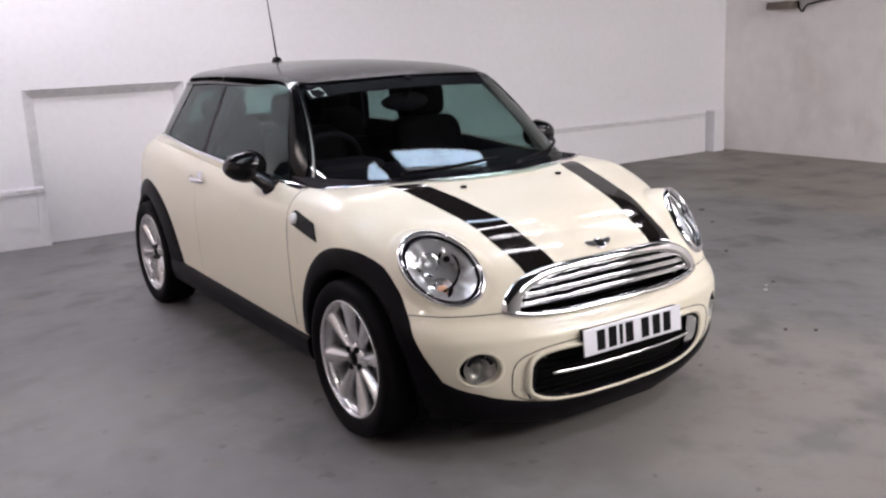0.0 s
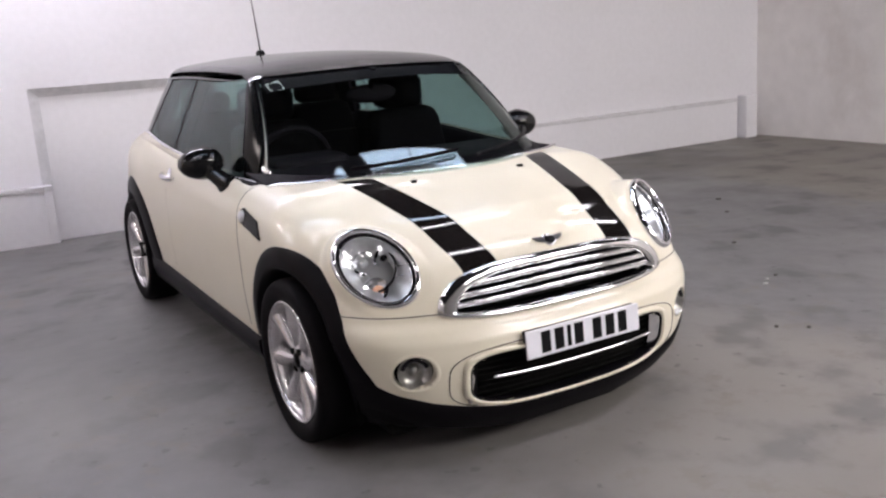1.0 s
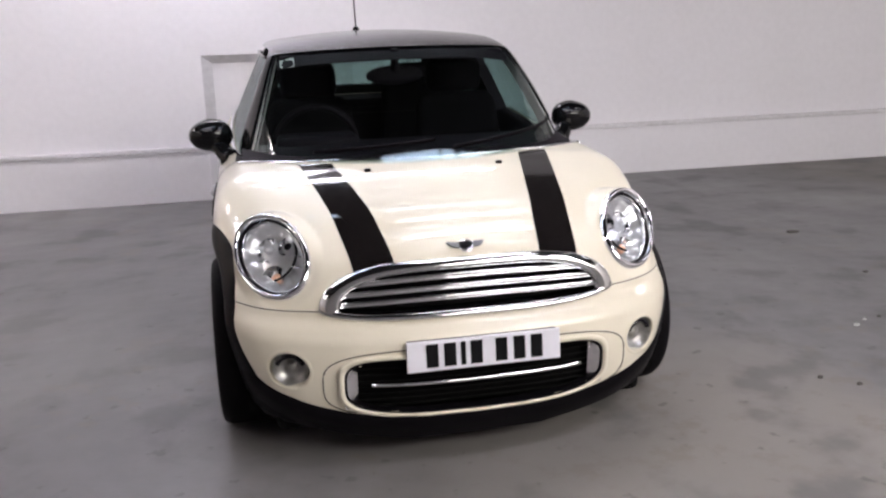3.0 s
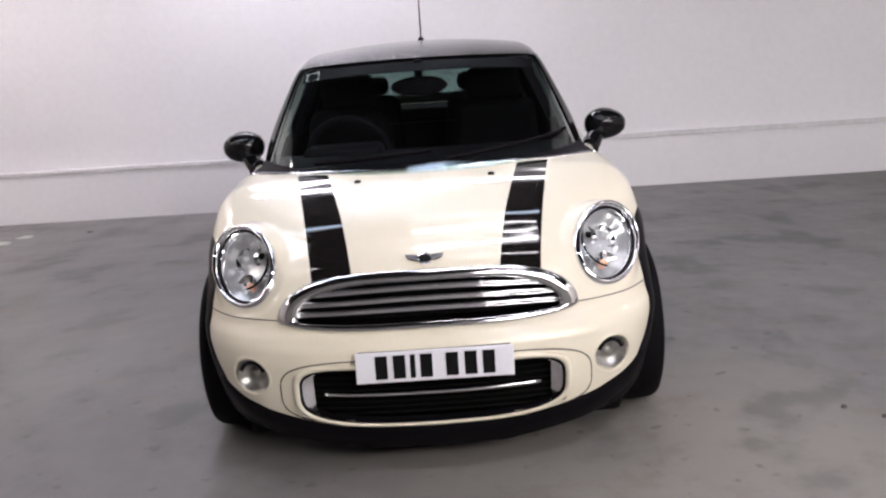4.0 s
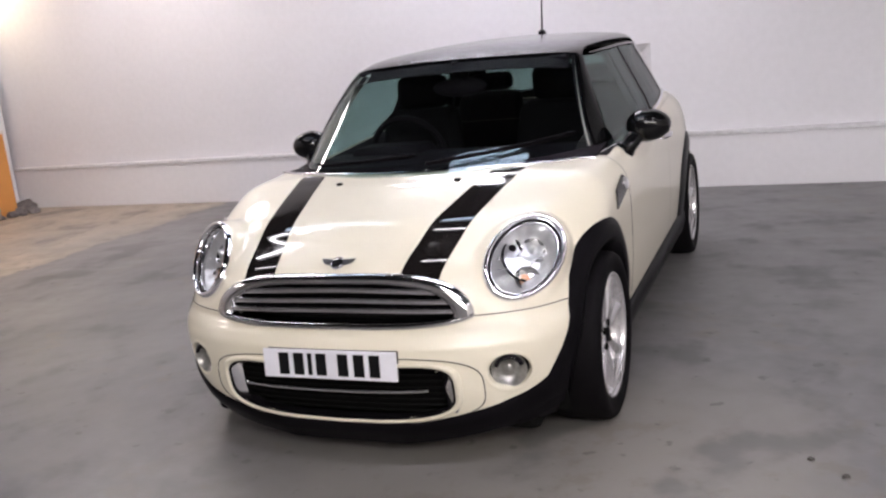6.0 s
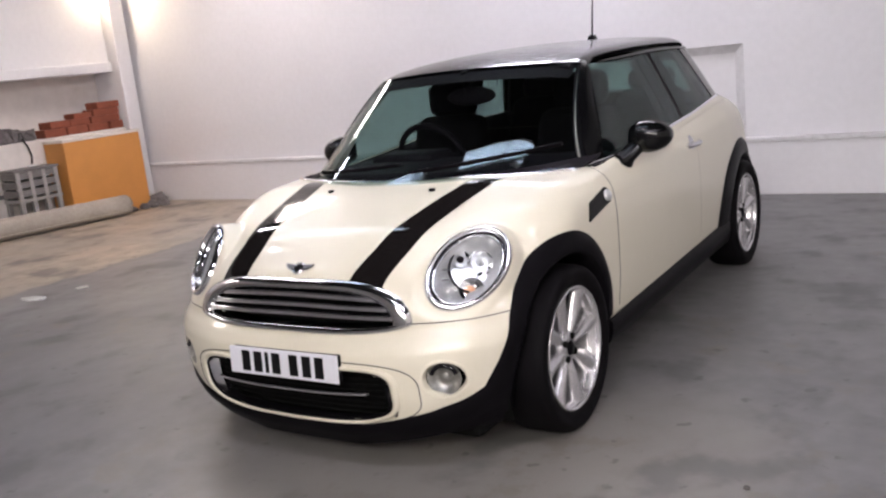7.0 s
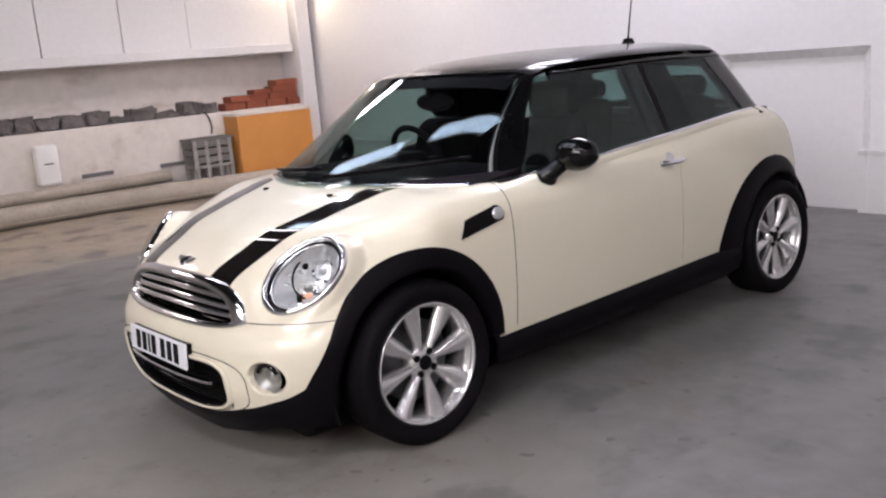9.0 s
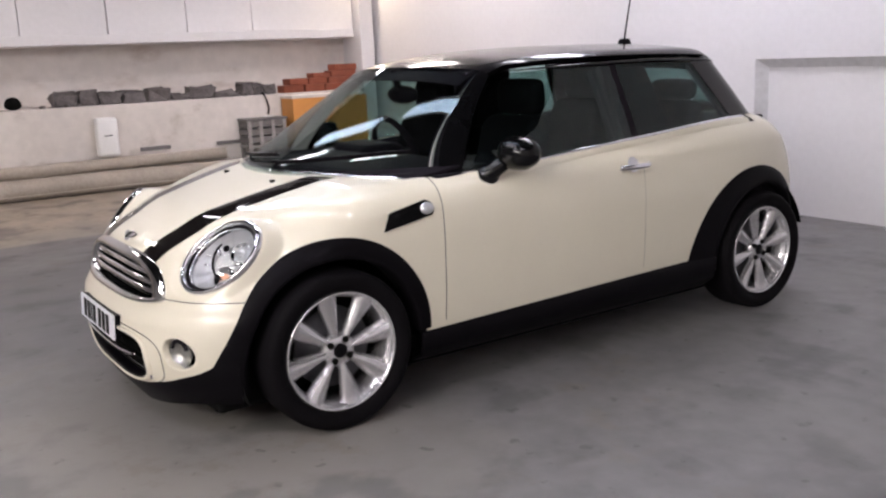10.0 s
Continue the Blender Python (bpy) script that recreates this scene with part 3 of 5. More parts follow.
for s in (-1, 1):
    # pillar between screen and side glass
    z = np.linspace(0.0, 1.0, NT)
    foot = belt_pt(np.array([0.655]), 0.0, s)[0]
    head = rail_pt(np.array([0.915]), s)[0]
    E = foot[None] * (1 - z[:, None]) + head[None] * z[:, None]
    E[:, 1] -= 0.03 * np.sin(np.pi * z)
    S = screen_edge(s)
    mid = (S + E) / 2
    mid[:, 0] += 0.05 * s
    v = np.linspace(0, 1, 12)[None, :, None]
    Q = ((1 - v) ** 2 * S[:, None] + 2 * v * (1 - v) * mid[:, None] + v ** 2 * E[:, None]).reshape(-1, 3)
    Q, n_ = settle(cabin, Q)
    shell("front_pillar", Q + n_ * 0.005, n_, NT, 12, 0.02, PILLAR, car, "black windscreen pillar")
    # door glass, quarter glass
    y0 = np.linspace(0.655, 1.60, NT)
    y1 = np.linspace(0.915, 1.60, NT)
    patch("side_window", belt_pt(y0, 0.0, s), rail_pt(y1, s), NT, 16, cabin, 0.0, 0.004, SIDE, body_parts["door", s], "tinted door window")
    y0 = np.linspace(1.64, 2.48, NT)
    y1 = np.linspace(1.64, 2.28, NT)
    patch("side_window", belt_pt(y0, 0.0, s), rail_pt(y1, s), NT, 16, cabin, 0.0, 0.004, PRIVACY, body_parts["rear_quarter", s], "dark tinted rear side window")
    patch("door_pillar", belt_pt(np.array([1.55, 1.68]), 0.0, s), rail_pt(np.array([1.55, 1.68]), s), 2, 16, cabin, -0.006, 0.03, TRIM, car, "dull black pillar behind the glass")
    patch("window_gap", belt_pt(np.array([1.598, 1.642]), 0.0, s), rail_pt(np.array([1.598, 1.642]), s), 2, 16, cabin, -0.002, 0.004, TRIM, car)
    # tail pillar wraps to the hatch
    t = np.linspace(0, 1, NT)[:, None]
    a0, a1 = belt_pt(np.array([2.36]), 0, s)[0], rail_pt(np.array([2.18]), s)[0]
    b0, b1 = np.array([0.58 * s, 2.66, 0.98]), np.array([0.46 * s, 2.44, 1.30])
    patch("rear_pillar", a0 + (a1 - a0) * t, b0 + (b1 - b0) * t, NT, 10, cabin, 0.003, 0.02, BLACK_PAINT, car, "gloss black rear pillar")
    # bright strip under the side glass
    y = np.linspace(0.44, 2.47, 50)
    Q = settle(cabin, belt_pt(y, 0.0, s))[0]
    Q[:, 0] += 0.010 * s
    tube("waist_strip", Q + np.array([0, 0, -0.004]), 0.009, CHROME, car, "thin chrome waistline strip", sides=6)
    # ledge between strip and body skin
    Q2 = Q.copy()
    Q2[:, 0] -= 0.008 * s
    Q3 = from_side(body, y, TOP(y) - 0.045, s)
    QQ = np.stack([Q2, Q + np.array([0, 0, -0.004]), (Q + Q3) / 2 + np.array([0.008 * s, 0, 0.006]), Q3 - np.array([0.004 * s, 0, 0])], 1).reshape(-1, 3)
    shell("shoulder", QQ, np.tile([0.4 * s, 0, 0.9], (len(QQ), 1)), 50, 4, 0.006, CREAM, car)
    # roof gutter
    y = np.linspace(1.0, 2.40, 40)
    Q = settle(cabin, rail_pt(y, s))[0]
    tube("roof_gutter", Q + np.array([0.002 * s, 0, 0.010]), 0.007 * np.sqrt(np.clip(np.minimum(np.arange(40) / 12, (39 - np.arange(40)) / 6), 0.04, 1)), BLACK_PAINT, car, sides=8)

# roof
y = np.linspace(0.93, 2.50, 44)
u = np.linspace(-1, 1, 31)
front_edge = 0.778 + 0.28 * (np.linspace(-0.56, 0.56, 31)) ** 2
Q = []
for i, xx in enumerate(np.linspace(-0.60, 0.60, 31)):
    yy = np.linspace(front_edge[i], 2.50, 44)
    Q.append(np.stack([np.full(44, xx), yy, np.full(44, 1.36)], 1))
Q = np.concatenate(Q)
Q, n_ = settle(cabin, Q, 10)
shell("roof", Q + n_ * 0.004, n_, 31, 44, 0.03, BLACK_PAINT, car, "gloss black roof")
# rear screen in its black surround
t = np.linspace(0, 1, 16)[:, None]
a0, a1 = np.array([-0.50, 2.63, 1.03]), np.array([-0.43, 2.49, 1.235])
A = a0 + (a1 - a0) * t
patch("rear_screen", A, mirrored(A), 16, 21, cabin, 0.0, 0.004, PRIVACY, car, "tinted rear window")
h0, h1 = np.array([-0.44, 2.485, 1.232]), np.array([-0.40, 2.40, 1.33])
A = h0 + (h1 - h0) * t[::3]
patch("hatch_header", A, mirrored(A), 6, 21, cabin, 0.002, 0.02, BLACK_PAINT, car, "black panel above the rear window")
h0, h1 = np.array([-0.60, 2.68, 0.95]), np.array([-0.50, 2.63, 1.035])
A = h0 + (h1 - h0) * t[::3]
patch("hatch_sill", A, mirrored(A), 6, 21, cabin, 0.002, 0.02, BLACK_PAINT, car, "black panel below the rear window")
for s in (-1, 1):
    A = np.array([(0.60 * s, 2.66, 0.97), (0.48 * s, 2.44, 1.30)])
    B = np.array([(0.49 * s, 2.64, 1.00), (0.42 * s, 2.46, 1.28)])
    patch("hatch_side", A, B, 16, 6, cabin, 0.004, 0.02, BLACK_PAINT, car, "black side of the rear hatch")

# aerial
bm = box(-0.022, 0.038, 2.228, 2.332, 1.346, 1.412, 0.012, 3)
for v in bm.verts:
    k = np.clip((v.co.z - 1.350) / 0.060, 0, 1)
    v.co.x = 0.008 + (v.co.x - 0.008) * (1 - 0.55 * k)
    v.co.y = 2.280 + (v.co.y - 2.280) * (1 - 0.45 * k)
aerial = part("aerial", bm, PLASTIC, car, "black roof aerial", True)
mast = [(0.008, 2.280, 1.41), (0.008, 2.290, 1.46), (0.008, 2.317, 1.59), (0.008, 2.375, 1.84)]
tube("mast", resample(mast, 12), np.linspace(0.0055, 0.0022, 12), PLASTIC, aerial, sides=6)


# mirrors
def door_mirror(s):
    m = empty("door_mirror", "gloss black door mirror")
    m.parent = car
    n = 30
    # housing: a rounded bowl, deep in front and flat behind
    V, rows_ = [], 14
    for i in range(rows_):
        a = i / (rows_ - 1)
        ang = a * (math.pi * 0.5 + 0.30)
        rr_, yy_ = math.sin(min(ang, math.pi / 2)) ** 0.80, -0.082 * math.cos(ang) if ang < math.pi / 2 else 0.030 * math.sin(ang - math.pi / 2) / math.sin(0.30)
        rr_ *= 1.0 if ang < math.pi / 2 else 1 - 0.06 * (ang - math.pi / 2) / 0.30
        for k in range(n):
            b = 2 * math.pi * k / n
            cx, cz = math.cos(b), math.sin(b)
            V.append((0.094 * rr_ * math.copysign(abs(cx) ** 0.90, cx), yy_, 0.069 * rr_ * math.copysign(abs(cz) ** 0.90, cz) * (1 - 0.10 * cx * s)))
    V.append((0, 0.031, 0))
    f = [(i * n + k, i * n + (k + 1) % n, (i + 1) * n + (k + 1) % n, (i + 1) * n + k) for i in range(rows_ - 1) for k in range(n)]
    f += [((rows_ - 1) * n + k, (rows_ - 1) * n + (k + 1) % n, rows_ * n) for k in range(n)]
    place = pose(0.828 * s + 0.008, 0.842, 0.966, 0, 0, 13 * s)
    housing = link("housing", V, f, MIRROR_BLACK, m)
    housing.matrix_basis = place
    bm = bmesh.new()
    bmesh.ops.create_uvsphere(bm, u_segments=20, v_segments=10, radius=1)
    for v in bm.verts:
        v.co = Vector((v.co.x * 0.080, 0.031 + v.co.y * 0.005, v.co.z * 0.057))
    part("mirror_glass", bm, CHROME, m, "", True, 80).matrix_basis = place
    rim_ = [(0.0945 * math.cos(b), 0.004, 0.0695 * math.sin(b) * (1 - 0.10 * math.cos(b) * s)) for b in np.linspace(0, 2 * np.pi, 37)[:-1]]
    tube("housing_seam", rim_, 0.0022, DARK, m, "", True, 6).matrix_basis = place
    arm = resample([(0.735 * s, 0.730, 0.876), (0.757 * s, 0.750, 0.890), (0.780 * s, 0.782, 0.918), (0.812 * s, 0.822, 0.946)], 12)
    tube("stalk", arm, np.linspace(0.044, 0.034, 12), MIRROR_BLACK, m, sides=16, flat=0.9)
    bm = bmesh.new()
    bmesh.ops.create_uvsphere(bm, u_segments=24, v_segments=14, radius=1)
    for v in bm.verts:
        v.co = Vector((0.750 * s + v.co.x * 0.040, 0.746 + v.co.y * 0.050, 0.878 + v.co.z * (0.048 if v.co.z < 0 else 0.046)))
    part("foot", bm, MIRROR_BLACK, m, "rounded black foot on the door", True, 80)
    return m


for s in (-1, 1):
    door_mirror(s)


# wheels
def wheel(yc, s):
    w = empty("wheel", "silver eight-spoke alloy wheel with a black tyre")
    w.parent = car
    w.matrix_basis = pose(0.722 * s, yc, 0.306, 0, 0, 0 if s > 0 else 180)
    k_ = 0.955
    tyre = [(0.226, 0.080), (0.240, 0.092), (0.262, 0.1005), (0.280, 0.1015), (0.294, 0.096), (0.302, 0.084), (0.3055, 0.066),
            (0.3065, 0.03), (0.3065, -0.03), (0.3055, -0.066), (0.300, -0.088), (0.27, -0.10), (0.226, -0.085)]
    lathe("tyre", tyre, RUBBER, w, "", 64, True)
    rim = [(0.229, 0.088), (0.236, 0.092), (0.240, 0.086), (0.236, 0.076), (0.222, 0.070), (0.212, 0.050), (0.206, 0.0), (0.205, -0.08), (0.214, -0.08), (0.228, 0.0), (0.226, 0.078)]
    lathe("rim", [(a * k_, b) for a, b in rim], ALLOY, w, "", 64, True)
    lathe("brake_disc", [(0.0, 0.000), (0.155, 0.000), (0.155, -0.02), (0.0, -0.02)], ALLOY_DARK, w, "dark brake disc", 40)
    lathe("drum_back", [(0.0, -0.045), (0.207, -0.045), (0.207, -0.06), (0.0, -0.06)], DARK, w, "", 40)
    lathe("hub", [(0.0, 0.066), (0.030, 0.066), (0.052, 0.062), (0.066, 0.052), (0.068, 0.02), (0.0, 0.02)], ALLOY, w, "", 40)
    lathe("centre_cap", [(0.0, 0.074), (0.024, 0.073), (0.029, 0.068), (0.030, 0.060)], PLASTIC, w, "dark centre cap", 24)
    n = 9
    V, F_ = [], []
    r = np.linspace(0.052, 0.226, n)
    half = spl([0.052, 0.10, 0.16, 0.20, 0.226], [0.016, 0.024, 0.036, 0.043, 0.046])(r)
    xo = spl([0.052, 0.12, 0.19, 0.226], [0.060, 0.068, 0.072, 0.078])(r)
    c = np.array([-1, -0.72, -0.25, 0.25, 0.72, 1])
    lift = np.array([-0.023, -0.009, 0.003, 0.003, -0.009, -0.023])
    for i in range(n):
        for k in range(6):
            V.append((xo[i] + lift[k], half[i] * c[k], r[i] * k_))
        V.append((xo[i] - 0.035, half[i] * 0.75, r[i] * k_))
        V.append((xo[i] - 0.035, -half[i] * 0.75, r[i] * k_))
    for i in range(n - 1):
        for k in range(8):
            a, b = i * 8 + k, i * 8 + (k + 1) % 8
            F_.append((a, b, b + 8, a + 8))
    for k in range(8):
        sp = link("spoke", V, F_, ALLOY, w)
        sp.matrix_basis = pose(0, 0, 0, 45 * k + 11, 0, 0)
        if k:
            old = sp.data
            sp.data = first
            bpy.data.meshes.remove(old)
        else:
            first = sp.data
    for k in range(4):
        bo = lathe("wheel_bolt", [(0.0, 0.066), (0.012, 0.066), (0.0135, 0.064), (0.0135, 0.050)], DARK, w, "dark bolt recess", 12)
        a = radians(90 * k + 33)
        bo.matrix_basis = pose(0.004, 0.045 * math.sin(a), 0.045 * math.cos(a))
    return w


for s in (-1, 1):
    wheel(0.0, s)
    wheel(WB, s)


# headlamps
def headlight(s):
    h = empty("headlight", "oval headlight with chrome ring and clear lens")
    h.parent = car
    n = 64
    w = np.linspace(0, 2 * np.pi, n, endpoint=False)
    rr = [1.155, 1.145, 1.09, 1.03, 1.00, 0.99]
    up = [-0.004, 0.008, 0.018, 0.018, 0.008, -0.02]
    Q = np.stack([lamp_at(r, w) + LAMP_N * u_ for r, u_ in zip(rr, up)], 1).reshape(-1, 3)
    Q[:, 0] *= s
    f = grid_faces(n, 6, True)
    if s < 0:
        f = [tuple(reversed(g)) for g in f]
    link("ring", Q, f, CHROME, h, "chrome ring")
    # dark gap, reflector bowl
    rr = [0.995, 0.975, 0.955, 0.940]
    dp = [0.002, -0.006, -0.008, -0.008]
    Q = np.stack([lamp_at(r, w) + LAMP_N * u_ for r, u_ in zip(rr, dp)], 1).reshape(-1, 3)
    Q[:, 0] *= s
    link("bezel", Q, grid_faces(n, 4, True), TRIM, h, "dark inner bezel")
    rr = [0.942, 0.93, 0.905, 0.89]
    dp = [-0.009, -0.001, -0.008, -0.022]
    Q = np.stack([lamp_at(r, w) + LAMP_N * u_ for r, u_ in zip(rr, dp)], 1).reshape(-1, 3)
    Q[:, 0] *= s
    link("inner_ring", Q, grid_faces(n, 4, True), CHROME, h, "bright inner ring")
    base = np.mean(lamp_at(0.9, w), 0)
    rr = np.linspace(0.91, 0.02, 14)
    rows_ = []
    for i, r in enumerate(rr):
        P_ = lamp_at(0.91, w)
        flat_ = base + (P_ - base) * (r / 0.91)
        k = 1 - (r / 0.91) ** 2
        wob = 0.003 * np.sin(w * 11)[:, None] * (0.35 < r < 0.88) + 0.002 * (i % 3)
        rows_.append(flat_ - LAMP_N * (0.022 + 0.055 * k) + wob * LAMP_N)
    Q = np.stack(rows_, 1).reshape(-1, 3)
    Q[:, 0] *= s
    link("reflector", Q, grid_faces(n, 14, True), LAMP_GREY, h, "mirror reflector bowl")

    def disc(name, cx, cz, rad, depth, dome, material, label):
        c0 = base + LEVEL_R * cx + LEVEL_U * cz
        V = []
        rings = 6
        for k in range(rings):
            a = k / (rings - 1)
            for q_ in range(28):
                b = 2 * np.pi * q_ / 28
                V.append(c0 + LEVEL_R * rad * (1 - a) * math.cos(b) + LEVEL_U * rad * (1 - a) * math.sin(b) + LAMP_N * (depth + dome * (1 - (1 - a) ** 2)))
        V = np.array(V)
        V[:, 0] *= s
        f = []
        for k in range(rings - 1):
            for q_ in range(28):
                f.append((k * 28 + q_, k * 28 + (q_ + 1) % 28, (k + 1) * 28 + (q_ + 1) % 28, (k + 1) * 28 + q_))
        return link(name, V, f, material, h, label)

    disc("main_lamp", 0.022, 0.012, 0.084, -0.058, 0.006, LAMP_GREY, "large round main lamp")
    arc = [np.array([s, 1, 1]) * (base + LEVEL_R * (0.022 + 0.086 * math.cos(a)) + LEVEL_U * (0.012 + 0.086 * math.sin(a)) - LAMP_N * 0.040) for a in np.linspace(1.7, 4.4, 24)]
    tube("divider", arc, 0.0045, TRIM, h, "dark curved divider", False, 6)
    disc("lamp_bowl", 0.046, 0.036, 0.042, -0.044, -0.022, CHROME, "bright upper bowl")
    disc("bulb_cap", 0.046, 0.036, 0.016, -0.046, 0.018, LAMP_GREY, "bulb shield")
    disc("lamp_bowl", 0.052, -0.030, 0.032, -0.046, -0.016, CHROME, "bright lower bowl")
    disc("lamp_bowl", -0.022, 0.052, 0.034, -0.044, -0.020, CHROME, "bright inner bowl")
    disc("bulb_cap", -0.022, 0.052, 0.013, -0.044, 0.014, TRIM, "small dark cap")
    disc("lamp_bowl", 0.004, -0.060, 0.043, -0.042, -0.016, CHROME, "indicator bowl")
    disc("indicator", -0.006, -0.062, 0.025, -0.056, 0.007, AMBER, "amber indicator bulb")
    for cz in (0.018, -0.018):
        q_ = [np.array([s, 1, 1]) * (base + LEVEL_R * cx + LEVEL_U * cz - LAMP_N * 0.038) for cx in (-0.092, -0.058)]
        tube("rib", q_, 0.003, CHROME, h, "", False, 6)
    # lens
    rows_ = []
    rr = np.linspace(0.985, 0.02, 10)
    P_ = lamp_at(0.985, w)
    b0 = np.mean(P_, 0)
    for r in rr:
        k = 1 - (r / 0.985) ** 2
        rows_.append(b0 + (P_ - b0) * (r / 0.985) + LAMP_N * (0.012 + 0.030 * k))
    Q = np.stack(rows_, 1).reshape(-1, 3)
    Q[:, 0] *= s
    ob = link("lens", Q, grid_faces(n, 10, True), LENS, h, "clear domed lens")
    ob.visible_shadow = False
    return h


LAMP_GREY = mat("lamp_silver", (0.66, 0.66, 0.68), 0.28, metal=0.70, vary=0.05)
for s in (-1, 1):
    headlight(s)


# fog lamps
def fog_light(s):
    fl = empty("fog_light", "round fog light in the bumper")
    fl.parent = car
    n = 40
    w = np.linspace(0, 2 * np.pi, n, endpoint=False)
    ct = from_front(body, np.array([FOG[0]]), np.array([FOG[1]]))[0]
    nn = settle(body, ct[None])[1][0]
    nn = nn * np.array([0.6, 1, 0.4])
    nn /= np.linalg.norm(nn)
    rows_ = []
    for r, off in ((0.0740, 0.0002), (0.0715, 0.0014), (0.0640, 0.0016), (0.0615, -0.001), (0.0600, -0.010), (0.0560, -0.024)):
        Q = from_front(body, FOG[0] + r * np.cos(w), FOG[1] + r * 0.95 * np.sin(w))
        rows_.append(Q + nn * off)
    Q = np.stack(rows_, 1).reshape(-1, 3)
    Q[:, 0] *= s
    link("recess", Q, grid_faces(n, 6, True), CREAM, fl, "cream recess in the bumper")
    rows_ = []
    for r, off in ((0.0585, -0.016), (0.052, -0.026), (0.040, -0.040), (0.022, -0.048), (0.018, -0.034), (0.008, -0.028), (0.0005, -0.028)):
        U = np.cross(nn, [0, 0, 1])
        U /= np.linalg.norm(U)
        T_ = np.cross(U, nn)
        rows_.append(ct + np.outer(np.cos(w) * r, U) + np.outer(np.sin(w) * r, T_) + nn * off)
    Q = np.stack(rows_, 1).reshape(-1, 3)
    Q[:, 0] *= s
    link("reflector", Q, grid_faces(n, 7, True), LAMP_DULL, fl, "dull silvery reflector")
    # added dark arc: imitates the shade in the upper part of the recess
    eye_ = [ct + nn * -0.015 + U * 0.044 * math.cos(b) + T_ * 0.044 * math.sin(b) for b in np.linspace(0.35, math.pi - 0.35, 20)]
    eye_ = np.array(eye_) * np.array([s, 1, 1])
    tube("shade_arc", eye_, 0.0075, TRIM, fl, "dark arc standing in for shade under the rim", False, 8)
    rows_ = [ct + np.outer(np.cos(w) * r, U) + np.outer(np.sin(w) * r, T_) + nn * off for r, off in ((0.0595, -0.014), (0.050, -0.006), (0.036, -0.001), (0.018, 0.002), (0.0005, 0.003))]
    Q = np.stack(rows_, 1).reshape(-1, 3)
    Q[:, 0] *= s
    ob = link("lens", Q, grid_faces(n, 5, True), LENS, fl, "clear domed lens")
    ob.visible_shadow = False


for s in (-1, 1):
    fog_light(s)


# grilles
def ring_on_front(name, outline, radii, offs, material, parent, label=""):
    rows_ = []
    for r, o in zip(radii, offs):
        O = outline(r)
        Q = from_front(body, O[:, 0], O[:, 1])
        Q = Q + np.array([0, -1.0, 0.15]) * o
        rows_.append(Q)
    n = len(rows_[0])
    Q = np.stack(rows_, 1).reshape(-1, 3)
    f = [tuple(reversed(g)) for g in grid_faces(n, len(radii), True)]
    return link(name, Q, f, material, parent, label)


def back_plate(name, outline, r, depth, material, parent, label=""):
    O = outline(r)
    n = len(O)
    Q = from_front(body, O[:, 0], O[:, 1]) + np.array([0, depth, 0])
    c = Q.mean(0)
    V = [*Q, c + np.array([0, -0.02, 0])]
    return link(name, V, [(i, (i + 1) % n, n) for i in range(n)], material, parent, label)


grille = empty("grille", "chrome-framed upper grille with horizontal bars")
grille.parent = car
ring_on_front("surround", grille_outline, [0.024, 0.023, 0.016, 0.004, -0.003, -0.005], [0.0, 0.010, 0.018, 0.016, 0.006, -0.05], BRIGHT, grille, "chrome surround")
back_plate("backing", grille_outline, 0.0, 0.055, DARK, grille, "black recess")
for zc, hw in ((0.560, 0.418), (0.592, 0.408), (0.624, 0.375)):
    x = np.linspace(-hw, hw, 48)
    zz = zc + 0.008 - 0.018 * (x / 0.5) ** 2 * (zc - 0.5) / 0.1
    Q = from_front(body, x, zz)
    prof = [(0.0, 0.0100), (-0.008, 0.0075), (-0.009, 0.0025), (-0.004, 0.0), (-0.010, -0.003), (-0.008, -0.008), (0.020, -0.006), (0.020, 0.006)]
    V = np.stack([Q + np.array([0, 0.010 + a, b]) for a, b in prof], 1).reshape(-1, 3)
    f = []
    for i in range(47):
        for k in range(8):
            f.append((i * 8 + k, i * 8 + (k + 1) % 8, (i + 1) * 8 + (k + 1) % 8, (i + 1) * 8 + k))
    f.append(tuple(range(8)))
    f.append(tuple(47 * 8 + k for k in reversed(range(8))))
    link("grille_bar", V, f, CHROME, grille, "polished horizontal bar")
# fine black slats behind
for k in range(6):
    zc = 0.545 + 0.022 * k
    x = np.linspace(-0.44, 0.44, 30)
    Q = from_front(body, x, np.full(30, zc)) + np.array([0, 0.045, 0])
    tube("slat", Q, 0.004, PLASTIC, grille, sides=5)

intake = empty("lower_intake", "black lower air intake with a bright frame")
intake.parent = car
ring_on_front("frame", intake_outline, [1.060, 1.056, 1.040, 1.015, 1.005], [0.0, 0.012, 0.016, 0.012, 0.0], CREAM, intake, "cream bumper bead")
ring_on_front("inner_frame", intake_outline, [1.012, 1.005, 0.992, 0.985, 0.982], [0.004, 0.007, 0.004, -0.01, -0.06], PLASTIC, intake, "black inner frame")
back_plate("backing", intake_outline, 0.96, 0.060, DARK, intake, "black recess")
for k in range(7):
    zc = 0.225 + 0.022 * k
    x = np.linspace(-0.40, 0.40, 30)
    Q = from_front(body, x, np.full(30, zc)) + np.array([0, 0.045, 0])
    tube("slat", Q, 0.004, DARK, intake, sides=5)
x = np.linspace(-0.34, 0.34, 40)
Q = from_front(body, x, 0.316 + 0.006 * (x / 0.34) ** 2)
tube("bright_bar", Q + np.array([0, -0.004, 0]), 0.0065, CHROME, intake, "chrome bar across the intake", sides=8)
